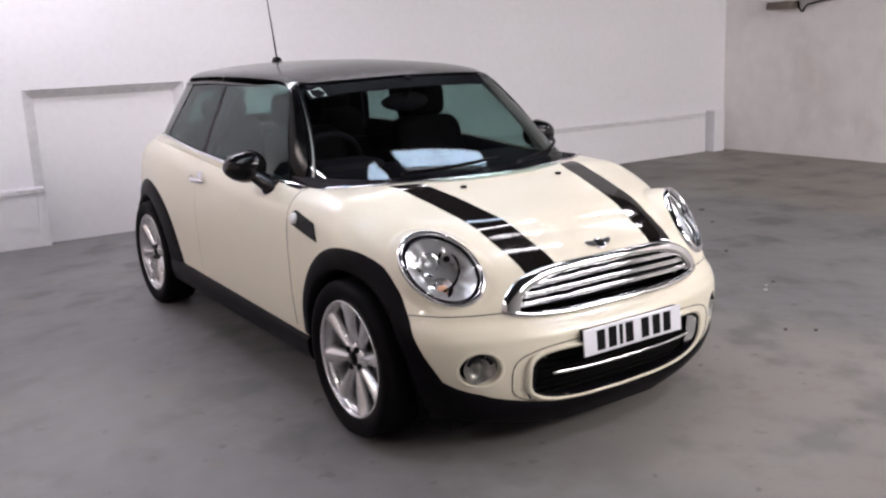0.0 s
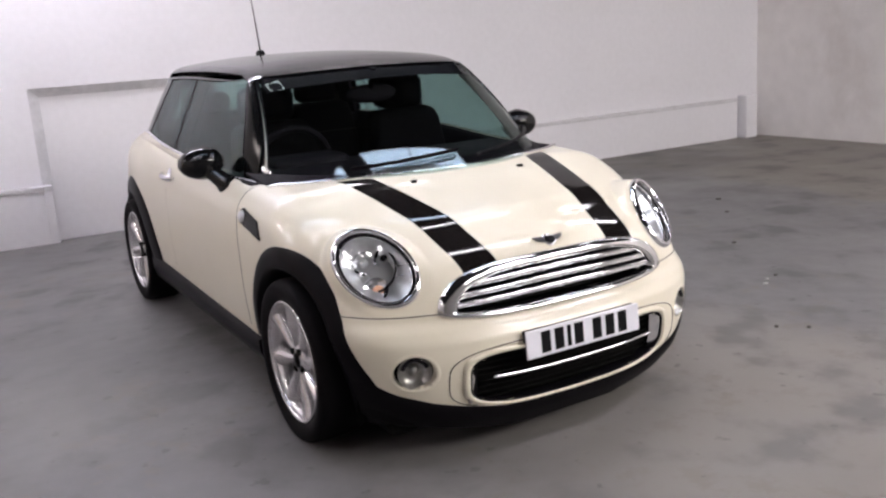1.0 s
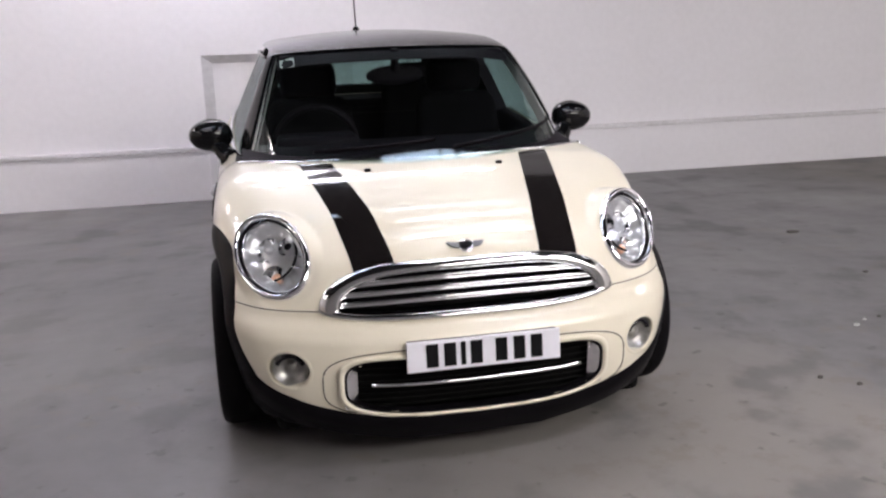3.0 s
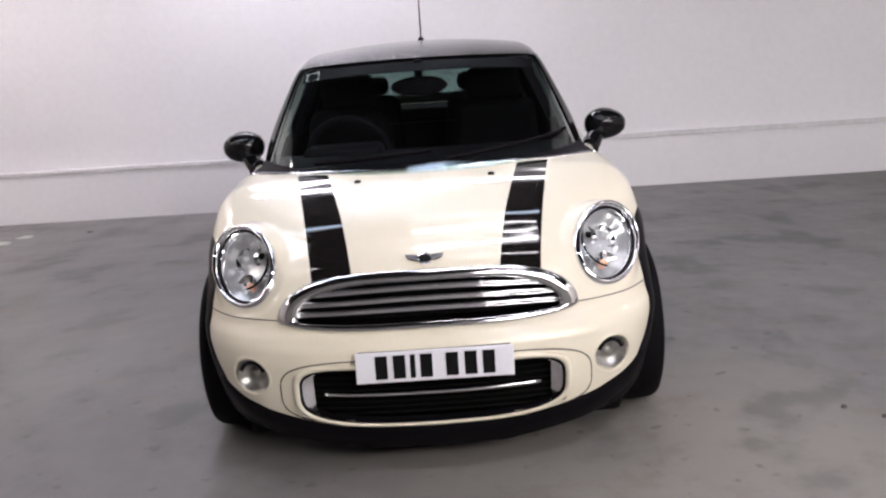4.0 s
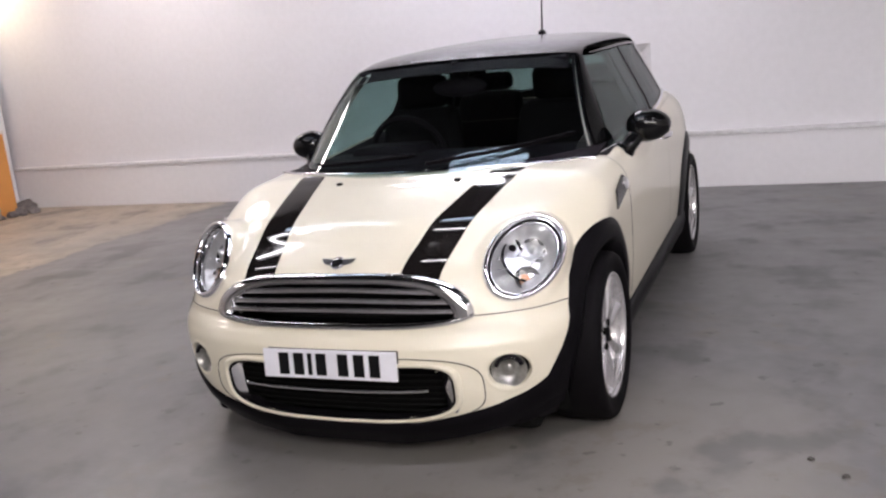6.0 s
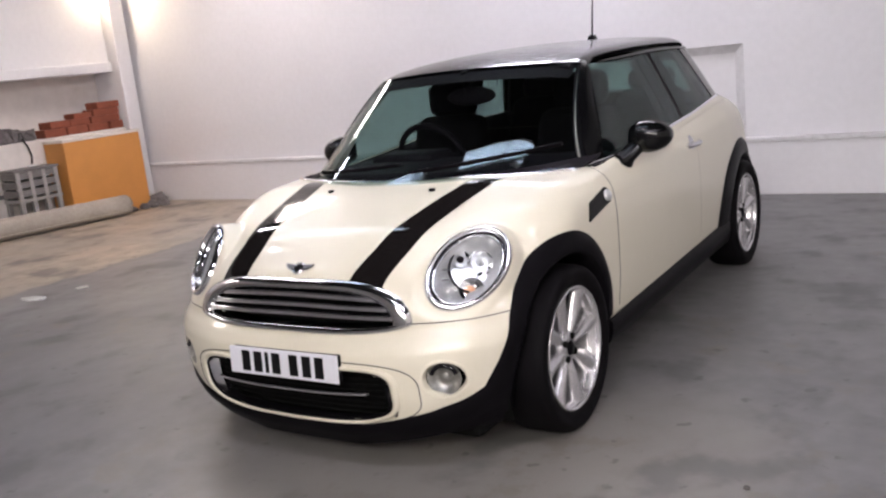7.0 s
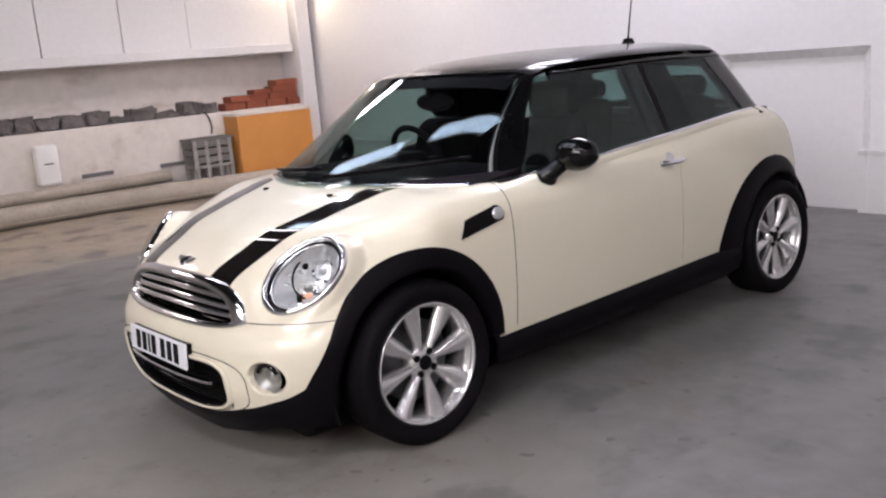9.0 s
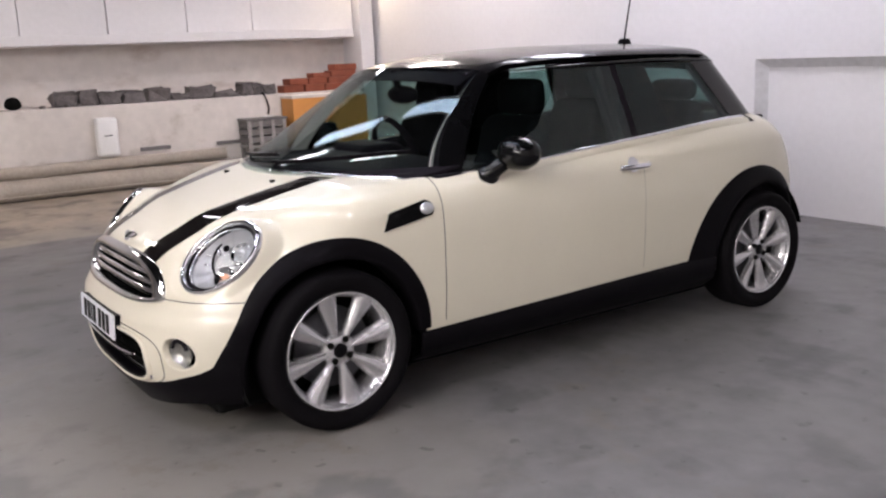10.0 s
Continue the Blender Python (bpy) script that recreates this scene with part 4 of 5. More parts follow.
for s in (-1, 1):
    # bright corner pieces
    zz = np.linspace(0.235, 0.375, 16)
    Q0 = from_front(body, np.full(16, 0.380 * s), zz) + np.array([0, 0.028, 0])
    Q1 = from_front(body, 0.436 * s - 0.02 * s * ((zz - 0.30) / 0.07) ** 2, zz) + np.array([0, -0.008, 0])
    Q = np.stack([Q0, (Q0 + Q1) / 2 + np.array([0, -0.004, 0]), Q1], 1).reshape(-1, 3)
    shell("corner_trim", Q, np.tile([-0.3 * s, -1.0, 0], (len(Q), 1)), 16, 3, 0.008, CHROME, intake, "chrome corner piece")

# groove round the intake's cream surround
O = intake_outline(1.0)
w = np.linspace(radians(-52), radians(232), 70)
cx, cz = np.cos(w), np.sin(w)
gx = 0.012 + 0.500 * np.sign(cx) * np.abs(cx) ** 0.45
gz = 0.318 + 0.112 * np.sign(cz) * np.abs(cz) ** 0.60
tube("surround_groove", line_on(body, from_front(body, gx, gz), 0.0), 0.0022, SEAM, intake, sides=6)

# number plate
plate = part("number_plate", box(-0.246, 0.246, -0.004, 0.004, -0.049, 0.049, 0.003), PLATE, car, "white number plate with black characters")
plate.matrix_basis = pose(0.012, -0.674, 0.412, -4, 0, 0)
xs = [-0.166, -0.110, -0.068, -0.026, 0.054, 0.112, 0.168]
for k, xx in enumerate(xs):
    wd = 0.008 if k == 2 else 0.019
    part("character_bar", box(xx - wd, xx + wd, -0.0062, -0.0035, -0.037, 0.037, 0.001), INK, plate, "plain black bar")
part("maker_line", box(-0.05, 0.05, -0.0058, -0.0035, -0.051, -0.048), INK, plate)
part("plate_holder", box(-0.24, 0.24, 0.0042, 0.03, -0.046, 0.046, 0.004), PLASTIC, plate, "black plate holder")

# bonnet badge: roundel and wings as plain shapes
WING = mat("dull_silver", (0.13, 0.13, 0.135), 0.32, metal=1.0, vary=0.2, scale=90)
Q = from_front(body, np.array([0.0]), np.array([0.708]))[0]
badge = lathe("badge", [(0.0, 0.010), (0.016, 0.009), (0.021, 0.006), (0.023, 0.0)], INK, car, "round dark badge with silver wings", 24)
nb = settle(body, Q[None])[1][0]
badge.matrix_basis = Matrix.Translation(Vector(Q)) @ Vector(nb).to_track_quat("X", "Z").to_matrix().to_4x4()
lathe("badge_rim", [(0.020, 0.0), (0.021, 0.009), (0.025, 0.008), (0.026, 0.0)], CHROME, badge, "", 24)
for s in (-1, 1):
    V = [(0.004, 0.022 * s, 0.014), (0.004, 0.062 * s, 0.017), (0.004, 0.056 * s, 0.004), (0.004, 0.044 * s, -0.006), (0.004, 0.022 * s, -0.012)]
    V = V + [(0.009, y_, z_) for _, y_, z_ in V]
    f = [(0, 1, 2, 3, 4), (9, 8, 7, 6, 5)] + [(i, (i + 1) % 5, 5 + (i + 1) % 5, 5 + i) for i in range(5)]
    link("badge_wing", V, f, WING, badge, "silver wing", smooth=False)

# side repeaters and handles
for s in (-1, 1):
    O = np.array([(0.205, 0.728), (0.235, 0.795), (0.40, 0.826), (0.428, 0.812), (0.436, 0.79), (0.425, 0.768)])
    C = O.mean(0)
    rows_ = []
    for r in np.linspace(0.02, 1, 6):
        o = resample(np.concatenate([C + (O - C) * r, [(C + (O - C) * r)[0]]]), 40)
        rows_.append(o)
    q2 = np.stack(rows_, 1).reshape(-1, 2)
    Q = from_side(body, q2[:, 0], q2[:, 1])
    Q, n_ = settle(body, Q)
    Q = Q + n_ * 0.006
    Q[:, 0] *= s
    n_[:, 0] *= s
    rep = shell("side_scuttle", Q, n_, 40, 6, 0.008, PILLAR, car, "black wing vent with a clear repeater lamp")
    w = np.linspace(0, 2 * np.pi, 24, endpoint=False)
    rows_ = []
    for r, off in ((1.0, 0.006), (0.95, 0.012), (0.6, 0.016), (0.05, 0.018)):
        Q = from_side(body, 0.402 + 0.030 * r * np.cos(w), 0.795 + 0.023 * r * np.sin(w))
        Q[:, 0] += off
        rows_.append(Q)
    Q = np.stack(rows_, 1).reshape(-1, 3)
    Q[:, 0] *= s
    link("repeater", Q, grid_faces(24, 4, True), LAMP_GREY, rep, "clear round repeater")
    # handle
    y = np.linspace(1.445, 1.625, 18)
    Q = from_side(body, y, np.full(18, 0.838))
    Q[:, 0] += 0.010 + 0.022 * np.sin(np.pi * np.linspace(0, 1, 18)) ** 0.6
    Q[:, 0] *= s
    tube("door_handle", Q, np.full(18, 0.012), CHROME, body_parts["door", s], "chrome door handle", sides=10, flat=1.1)
    w = np.linspace(0, 2 * np.pi, 24, endpoint=False)
    rows_ = []
    for r in (1.0, 0.7, 0.05):
        Q = from_side(body, 1.535 + 0.034 * r * np.cos(w), 0.846 + 0.034 * r * np.sin(w))
        Q[:, 0] += 0.004
        rows_.append(Q)
    Q = np.stack(rows_, 1).reshape(-1, 3)
    Q[:, 0] *= s
    link("handle_cup", Q, grid_faces(24, 3, True), CHROME, body_parts["door", s])

# wipers
for x0, x1 in ((0.10, 0.60), (-0.42, 0.04)):
    xx = np.linspace(x0, x1, 16)
    zz = np.linspace(0.940, 0.985, 16) if x0 > 0 else np.linspace(0.940, 0.968, 16)
    Q = from_front(cabin, xx, zz)
    wip = tube("wiper", Q + np.array([0, -0.018, 0.012]), 0.006, PLASTIC, car, "black windscreen wiper", sides=6)
    tube("blade", Q + np.array([0, -0.006, 0.004]), 0.004, RUBBER, wip, sides=5)
# sticker inside the screen's upper corner
Q = from_front(cabin, np.array([-0.50, -0.44, -0.50, -0.44]), np.array([1.245, 1.25, 1.28, 1.285])) + np.array([0, 0.012, 0])
link("tax_disc", Q, [(0, 1, 3, 2)], PAPER, car, "small pale sticker inside the windscreen")

# ---- interior ----
inner = empty("interior", "black cloth and plastic cabin")
inner.parent = car
bm = box(-0.69, 0.69, 0.30, 0.86, 0.66, 0.915, 0.05, 4)
part("dashboard", bm, TRIM, inner, "black dashboard", True)
bm = box(-0.54, -0.18, 0.70, 0.92, 0.86, 0.95, 0.035, 4)
part("binnacle", bm, TRIM, inner, "", True)
bm = box(-0.72, 0.72, 0.35, 2.75, 0.22, 0.27)
part("cabin_floor", bm, CLOTH, inner)
for s in (-1, 1):
    part("door_card", box(0.70 * s - 0.02, 0.70 * s + 0.02, 0.5, 2.7, 0.25, 0.90, 0.015), TRIM, inner)
    y = np.linspace(0.50, 2.56, 40)
    e0 = belt_pt(y, -0.002, s) - np.array([0.014 * s, 0, 0])
    e1 = e0 - np.array([0.050 * s, 0, 0.006])
    e2 = np.stack([np.full(40, 0.665 * s), y, np.full(40, 0.82)], 1)
    QQ = np.stack([e0, e1, e2], 1).reshape(-1, 3)
    shell("door_top", QQ, np.tile([-0.4 * s, 0, 0.9], (len(QQ), 1)), 40, 3, 0.006, TRIM, inner, "black top of the door lining")
    patch("pillar_lining", belt_pt(np.array([1.52, 1.92]), 0.0, s), rail_pt(np.array([1.52, 1.88]), s), 2, 12, cabin, -0.040, 0.03, TRIM, inner)
    patch("tail_lining", belt_pt(np.array([2.36, 2.52]), 0.0, s), rail_pt(np.array([2.20, 2.36]), s), 2, 12, cabin, -0.028, 0.02, TRIM, inner)
    bm = box(0.30 * s - 0.20, 0.30 * s + 0.20, 0.83, 0.99, 1.268, 1.290, 0.009, 3)
    for v in bm.verts:
        v.co.z += (v.co.y - 0.83) * 0.16
    part("sun_visor", bm, TRIM, inner, "dark folded sun visor", True)
part("parcel_shelf", box(-0.62, 0.62, 2.30, 2.70, 0.935, 0.985, 0.012), TRIM, inner, "black parcel shelf")
part("rear_bulkhead", box(-0.70, 0.70, 2.42, 2.66, 0.3, 0.94, 0.02), TRIM, inner)


def seat(xc, yc, name, top):
    m = empty(name, "black cloth seat with a headrest")
    m.parent = inner
    bm = box(xc - 0.25, xc + 0.25, yc - 0.50, yc + 0.05, 0.36, 0.56, 0.06, 4)
    part("cushion", bm, CLOTH, m, "", True)
    bm = box(xc - 0.25, xc + 0.25, -0.07, 0.07, 0.0, 0.62, 0.06, 4)
    for v in bm.verts:
        v.co.x = xc + (v.co.x - xc) * (1 - 0.25 * max(0, v.co.z - 0.3) / 0.32)
        v.co.y += yc + v.co.z * 0.22
        v.co.z += 0.46
    part("backrest", bm, CLOTH, m, "", True)
    bm = box(xc - 0.135, xc + 0.135, yc + 0.11, yc + 0.22, 1.08, top, 0.045, 4)
    part("headrest", bm, CLOTH, m, "", True)
    for dx in (-0.05, 0.05):
        tube("headrest_post", [(xc + dx, yc + 0.15, 1.0), (xc + dx, yc + 0.17, 1.12)], 0.007, CHROME, m, sides=6)


for xc in (-0.36, 0.36):
    seat(xc, 1.08, "front_seat", 1.245)
    seat(xc * 0.95, 2.14, "rear_seat", 1.19)
wh = [(-0.355 + 0.185 * math.cos(a), 0.985 - 0.06 * math.sin(a), 0.885 + 0.175 * math.sin(a)) for a in np.linspace(0, 2 * np.pi, 41)[:-1]]
sw = tube("steering_wheel", wh, 0.016, TRIM, inner, "black steering wheel", True, 10)
part("steering_hub", box(-0.42, -0.29, 0.95, 1.0, 0.84, 0.93, 0.025, 3), TRIM, sw, "", True)
for a in (0.15, math.pi - 0.15, -math.pi / 2):
    tube("steering_spoke", [(-0.355, 0.98, 0.885), (-0.355 + 0.18 * math.cos(a), 0.985 - 0.06 * math.sin(a), 0.885 + 0.17 * math.sin(a))], 0.014, TRIM, sw, sides=6)
bm = bmesh.new()
bmesh.ops.create_uvsphere(bm, u_segments=24, v_segments=12, radius=1)
for v in bm.verts:
    v.co = Vector((v.co.x * 0.13, 0.82 + v.co.y * 0.03, 1.192 + v.co.z * 0.044))
rv = part("rear_view_mirror", bm, TRIM, inner, "black interior mirror", True, 80)
tube("mirror_stem", [(0, 0.80, 1.21), (0, 0.78, 1.31)], 0.018, TRIM, rv)
for o in list(bpy.data.objects):
    if o.type == "MESH" and o.data.materials and o.data.materials[0] in (SCREEN, SIDE, PRIVACY):
        o.visible_shadow = False


# ---- the garage ----
def wall_mat(name, colour, rough=0.75):
    return mat(name, colour, rough, vary=0.03, scale=0.9, fine=18, bump=0.025)


WALL = wall_mat("white_wall_paint", (0.765, 0.752, 0.780))
BOARD = wall_mat("white_board", (0.76, 0.745, 0.765))
# ledge and reveals are a darker grey than the wall
LEDGE_GREY = mat("grey_ledge", (0.64, 0.63, 0.648), 0.8, vary=0.10, scale=2.5, fine=20, bump=0.03)
GREY = mat("grubby_grey_white", (0.83, 0.80, 0.79), 0.75, vary=0.06, scale=0.8, fine=5, bump=0.04)
BEIGE = mat("grubby_white", (0.73, 0.68, 0.645), 0.8, vary=0.09, scale=1.6, fine=9, bump=0.06)


def stained(m, tint, lo, hi, amount, stretch):
    """Lays runs and patches of dirt over a material's colour."""
    nt = m.node_tree
    b = nt.nodes["Principled BSDF"]
    base = b.inputs["Base Color"].links[0].from_socket
    tc = nt.nodes.new("ShaderNodeTexCoord")
    mp = nt.nodes.new("ShaderNodeMapping")
    mp.inputs["Scale"].default_value = stretch
    no = nt.nodes.new("ShaderNodeTexNoise")
    no.inputs["Scale"].default_value, no.inputs["Detail"].default_value, no.inputs["Roughness"].default_value = 1.0, 9, 0.65
    mr = nt.nodes.new("ShaderNodeMapRange")
    mr.interpolation_type = "SMOOTHSTEP"
    mr.inputs["From Min"].default_value, mr.inputs["From Max"].default_value, mr.inputs["To Max"].default_value = lo, hi, amount
    mx = nt.nodes.new("ShaderNodeMix")
    mx.data_type = "RGBA"
    mx.inputs[7].default_value = (*tint, 1)
    nt.links.new(tc.outputs["Object"], mp.inputs["Vector"])
    nt.links.new(mp.outputs["Vector"], no.inputs["Vector"])
    nt.links.new(no.outputs["Fac"], mr.inputs["Value"])
    nt.links.new(mr.outputs[0], mx.inputs[0])
    nt.links.new(base, mx.inputs[6])
    nt.links.new(mx.outputs[2], b.inputs["Base Color"])


stained(BEIGE, (0.36, 0.30, 0.25), 0.55, 0.72, 0.45, (3.0, 2.2, 3.0))
GRUB = mat("stained_white_wall", (0.71, 0.66, 0.63), 0.8, vary=0.08, scale=1.2, fine=8, bump=0.05)
stained(GRUB, (0.36, 0.27, 0.215), 0.52, 0.74, 0.45, (2.0, 1.3, 3.2))
stained(GREY, (0.60, 0.545, 0.51), 0.52, 0.74, 0.5, (0.9, 0.9, 0.7))


def floor_material():
    """Grey floor paint with stains, wearing to bare beige concrete at both ends of the bay; some light is painted in.
    """
    m = mat("concrete_floor", (0.166, 0.160, 0.163), 0.50, vary=0.17, scale=1.1, fine=9, bump=0.05)
    nt = m.node_tree
    b = nt.nodes["Principled BSDF"]
    base = b.inputs["Base Color"].links[0].from_socket
    tc = nt.nodes.new("ShaderNodeTexCoord")
    sep = nt.nodes.new("ShaderNodeSeparateXYZ")
    nt.links.new(tc.outputs["Object"], sep.inputs[0])
    edge = nt.nodes.new("ShaderNodeTexNoise")
    edge.inputs["Scale"].default_value, edge.inputs["Detail"].default_value = 0.8, 8
    nt.links.new(tc.outputs["Object"], edge.inputs["Vector"])

    def ramp(value, lo, hi):
        n = nt.nodes.new("ShaderNodeMapRange")
        n.interpolation_type = "SMOOTHSTEP"
        n.inputs["From Min"].default_value, n.inputs["From Max"].default_value = lo, hi
        nt.links.new(value, n.inputs["Value"])
        return n.outputs[0]

    def maths(op, a, c):
        n = nt.nodes.new("ShaderNodeMath")
        n.operation = op
        for k, q in enumerate((a, c)):
            if isinstance(q, (int, float)):
                n.inputs[k].default_value = q
            else:
                nt.links.new(q, n.inputs[k])
        return n.outputs[0]

    def blend(fac, a, colour):
        n = nt.nodes.new("ShaderNodeMix")
        n.data_type = "RGBA"
        nt.links.new(fac, n.inputs[0])
        nt.links.new(a, n.inputs[6])
        if isinstance(colour, tuple):
            n.inputs[7].default_value = (*colour, 1)
        else:
            nt.links.new(colour, n.inputs[7])
        return n.outputs[2]

    wob = maths("MULTIPLY", maths("SUBTRACT", edge.outputs["Fac"], 0.5), 1.6)
    px = maths("ADD", sep.outputs["X"], wob)
    py = maths("ADD", sep.outputs["Y"], wob)
    rag = nt.nodes.new("ShaderNodeTexNoise")
    rag.inputs["Scale"].default_value, rag.inputs["Detail"].default_value, rag.inputs["Roughness"].default_value = 3.5, 10, 0.7
    nt.links.new(tc.outputs["Object"], rag.inputs["Vector"])
    ex = maths("ADD", sep.outputs["X"], maths("MULTIPLY", maths("SUBTRACT", rag.outputs["Fac"], 0.5), 0.55))
    left = ramp(maths("MULTIPLY", ex, -1.0), 4.16, 4.26)
    right = ramp(maths("ADD", ex, maths("MULTIPLY", maths("SUBTRACT", edge.outputs["Fac"], 0.5), 1.2)), 4.25, 4.55)
    tone = ramp(rag.outputs["Fac"], 0.36, 0.64)
    col = blend(maths("MULTIPLY", right, 0.75), base, (0.205, 0.182, 0.150))
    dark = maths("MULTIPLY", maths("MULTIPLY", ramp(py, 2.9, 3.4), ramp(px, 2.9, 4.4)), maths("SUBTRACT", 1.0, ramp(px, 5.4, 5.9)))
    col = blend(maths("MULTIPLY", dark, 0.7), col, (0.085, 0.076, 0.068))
    # light painted in: pale pool before the nose, dimmer band on the west side
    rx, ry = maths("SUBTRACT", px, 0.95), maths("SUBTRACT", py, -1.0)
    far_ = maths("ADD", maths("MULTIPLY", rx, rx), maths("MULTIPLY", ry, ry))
    light_pool = maths("SUBTRACT", 1.0, ramp(far_, 0.35, 2.2))
    col = blend(maths("MULTIPLY", light_pool, 0.80), col, (0.258, 0.236, 0.215))
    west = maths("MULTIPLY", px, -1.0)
    dim_band = maths("MULTIPLY", ramp(west, 0.6, 1.4), maths("SUBTRACT", 1.0, ramp(west, 2.6, 3.4)))
    col = blend(maths("MULTIPLY", dim_band, 0.6), col, (0.118, 0.116, 0.122))
    sand = nt.nodes.new("ShaderNodeMix")
    sand.data_type = "RGBA"
    nt.links.new(tone, sand.inputs[0])
    sand.inputs[6].default_value, sand.inputs[7].default_value = (0.28, 0.235, 0.19, 1), (0.42, 0.35, 0.275, 1)
    col = blend(left, col, sand.outputs[2])
    # brown tide marks and paler scuffs
    col = blend(maths("MULTIPLY", ramp(rag.outputs["Fac"], 0.53, 0.62), maths("MULTIPLY", ramp(edge.outputs["Fac"], 0.42, 0.58), 0.45)), col, (0.165, 0.142, 0.118))
    # dark blotches and specks
    sp = nt.nodes.new("ShaderNodeTexNoise")
    sp.inputs["Scale"].default_value, sp.inputs["Detail"].default_value = 2.3, 10
    nt.links.new(tc.outputs["Object"], sp.inputs["Vector"])
    col = blend(maths("MULTIPLY", ramp(sp.outputs["Fac"], 0.52, 0.66), 0.60), col, (0.080, 0.079, 0.080))
    s2 = nt.nodes.new("ShaderNodeTexNoise")
    s2.inputs["Scale"].default_value, s2.inputs["Detail"].default_value = 11.0, 4
    nt.links.new(tc.outputs["Object"], s2.inputs["Vector"])
    col = blend(maths("MULTIPLY", ramp(s2.outputs["Fac"], 0.64, 0.72), 0.60), col, (0.07, 0.068, 0.066))
    s3 = nt.nodes.new("ShaderNodeTexNoise")
    s3.inputs["Scale"].default_value, s3.inputs["Detail"].default_value = 0.55, 6
    nt.links.new(tc.outputs["Object"], s3.inputs["Vector"])
    col = blend(maths("MULTIPLY", ramp(s3.outputs["Fac"], 0.48, 0.68), 0.40), col, (0.235, 0.226, 0.222))
    nt.links.new(col, b.inputs["Base Color"])
    rr = maths("ADD", maths("MULTIPLY", sp.outputs["Fac"], 0.35), 0.30)
    nt.links.new(rr, b.inputs["Roughness"])
    return m


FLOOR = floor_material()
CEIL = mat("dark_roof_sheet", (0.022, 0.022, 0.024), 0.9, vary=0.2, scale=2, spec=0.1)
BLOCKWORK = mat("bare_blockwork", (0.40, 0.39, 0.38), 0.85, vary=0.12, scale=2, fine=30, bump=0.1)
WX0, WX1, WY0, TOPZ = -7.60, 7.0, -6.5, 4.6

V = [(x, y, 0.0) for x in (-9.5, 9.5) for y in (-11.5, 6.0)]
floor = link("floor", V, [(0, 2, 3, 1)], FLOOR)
thing(floor, "grey painted concrete floor with stains and bare patches", "floor", kind="structure")

rot = pose(0, 4.725, 0, 0, 0, -math.degrees(math.atan(0.02)))
# upper wall, set back above the dado, with a splayed recess in it
wn = part("wall_north", box(-8.2, 7.6, 0.13, 0.43, 0.0, TOPZ), WALL)
wn.matrix_basis = rot
thing(wn, "white painted masonry wall with a shallow boarded recess", "wall", kind="structure")
part("wall_face", box(-8.2, -1.02, 0.05, 0.1298, 0.0, TOPZ), WALL, wn)
part("wall_face", box(0.25, 7.6, 0.05, 0.1298, 0.0, TOPZ), WALL, wn)
part("wall_face", box(-1.0198, 0.2498, 0.05, 0.1298, 1.225, TOPZ), WALL, wn)
for x0, x1 in ((-7.55, -1.022), (0.252, 6.62)):
    part("dado", box(x0, x1, 0.0, 0.0495, 0.0, 0.43, 0.004), WALL, wn, "thicker lower part of the white wall")
    part("ledge", box(x0, x1, -0.016, 0.0492, 0.4302, 0.470, 0.008), LEDGE_GREY, wn, "grey ledge along the wall")
for x0, x1 in ((-1.0215, -0.955), (0.185, 0.2515)):
    part("dado_end", box(x0, x1, 0.0, 0.1125, 0.0, 0.43, 0.003), WALL, wn)
    part("ledge_end", box(x0, x1, -0.016, 0.1125, 0.4302, 0.470, 0.004), LEDGE_GREY, wn)
part("door_panel", box(-1.0, 0.23, 0.113, 0.1296, 0.0, 1.224, 0.002), BOARD, wn, "white board closing a shallow recess")


def splay(name, ring):
    """A wedge of plaster between the wall's face and the recessed board."""
    V = [(*a, z_) if up_z else (z_, *a) for a, z_, up_z in ring]
    n = len(V) // 2
    f = [tuple(range(n)), tuple(reversed(range(n, 2 * n)))] + [(k, n + k, n + (k + 1) % n, (k + 1) % n) for k in range(n)]
    bm = bmesh.new()
    vs = [bm.verts.new(v) for v in V]
    for q_ in f:
        bm.faces.new([vs[k] for k in q_])
    bmesh.ops.recalc_face_normals(bm, faces=bm.faces)
    part(name, bm, LEDGE_GREY, wn, "sloping grey plaster reveal")


left_ = [(-1.0195, 0.0505), (-0.935, 0.1125), (-1.0195, 0.1125)]
right_ = [(0.2495, 0.0505), (0.165, 0.1125), (0.2495, 0.1125)]
for tri in (left_, right_):
    splay("reveal_side", [(a, 0.4705, True) for a in tri] + [(a, 1.2245, True) for a in tri])
tri = [(0.0508, 1.2248), (0.1122, 1.155), (0.1122, 1.2248)]
splay("reveal_top", [(a, -1.019, False) for a in tri] + [(a, 0.249, False) for a in tri])
cp = part("trim_post", box(6.68, 6.86, -0.09, 0.049, 0.0, 0.50, 0.006), WALL)
cp.matrix_basis = rot
thing(cp, "short white post in the corner", "post", kind="structure")
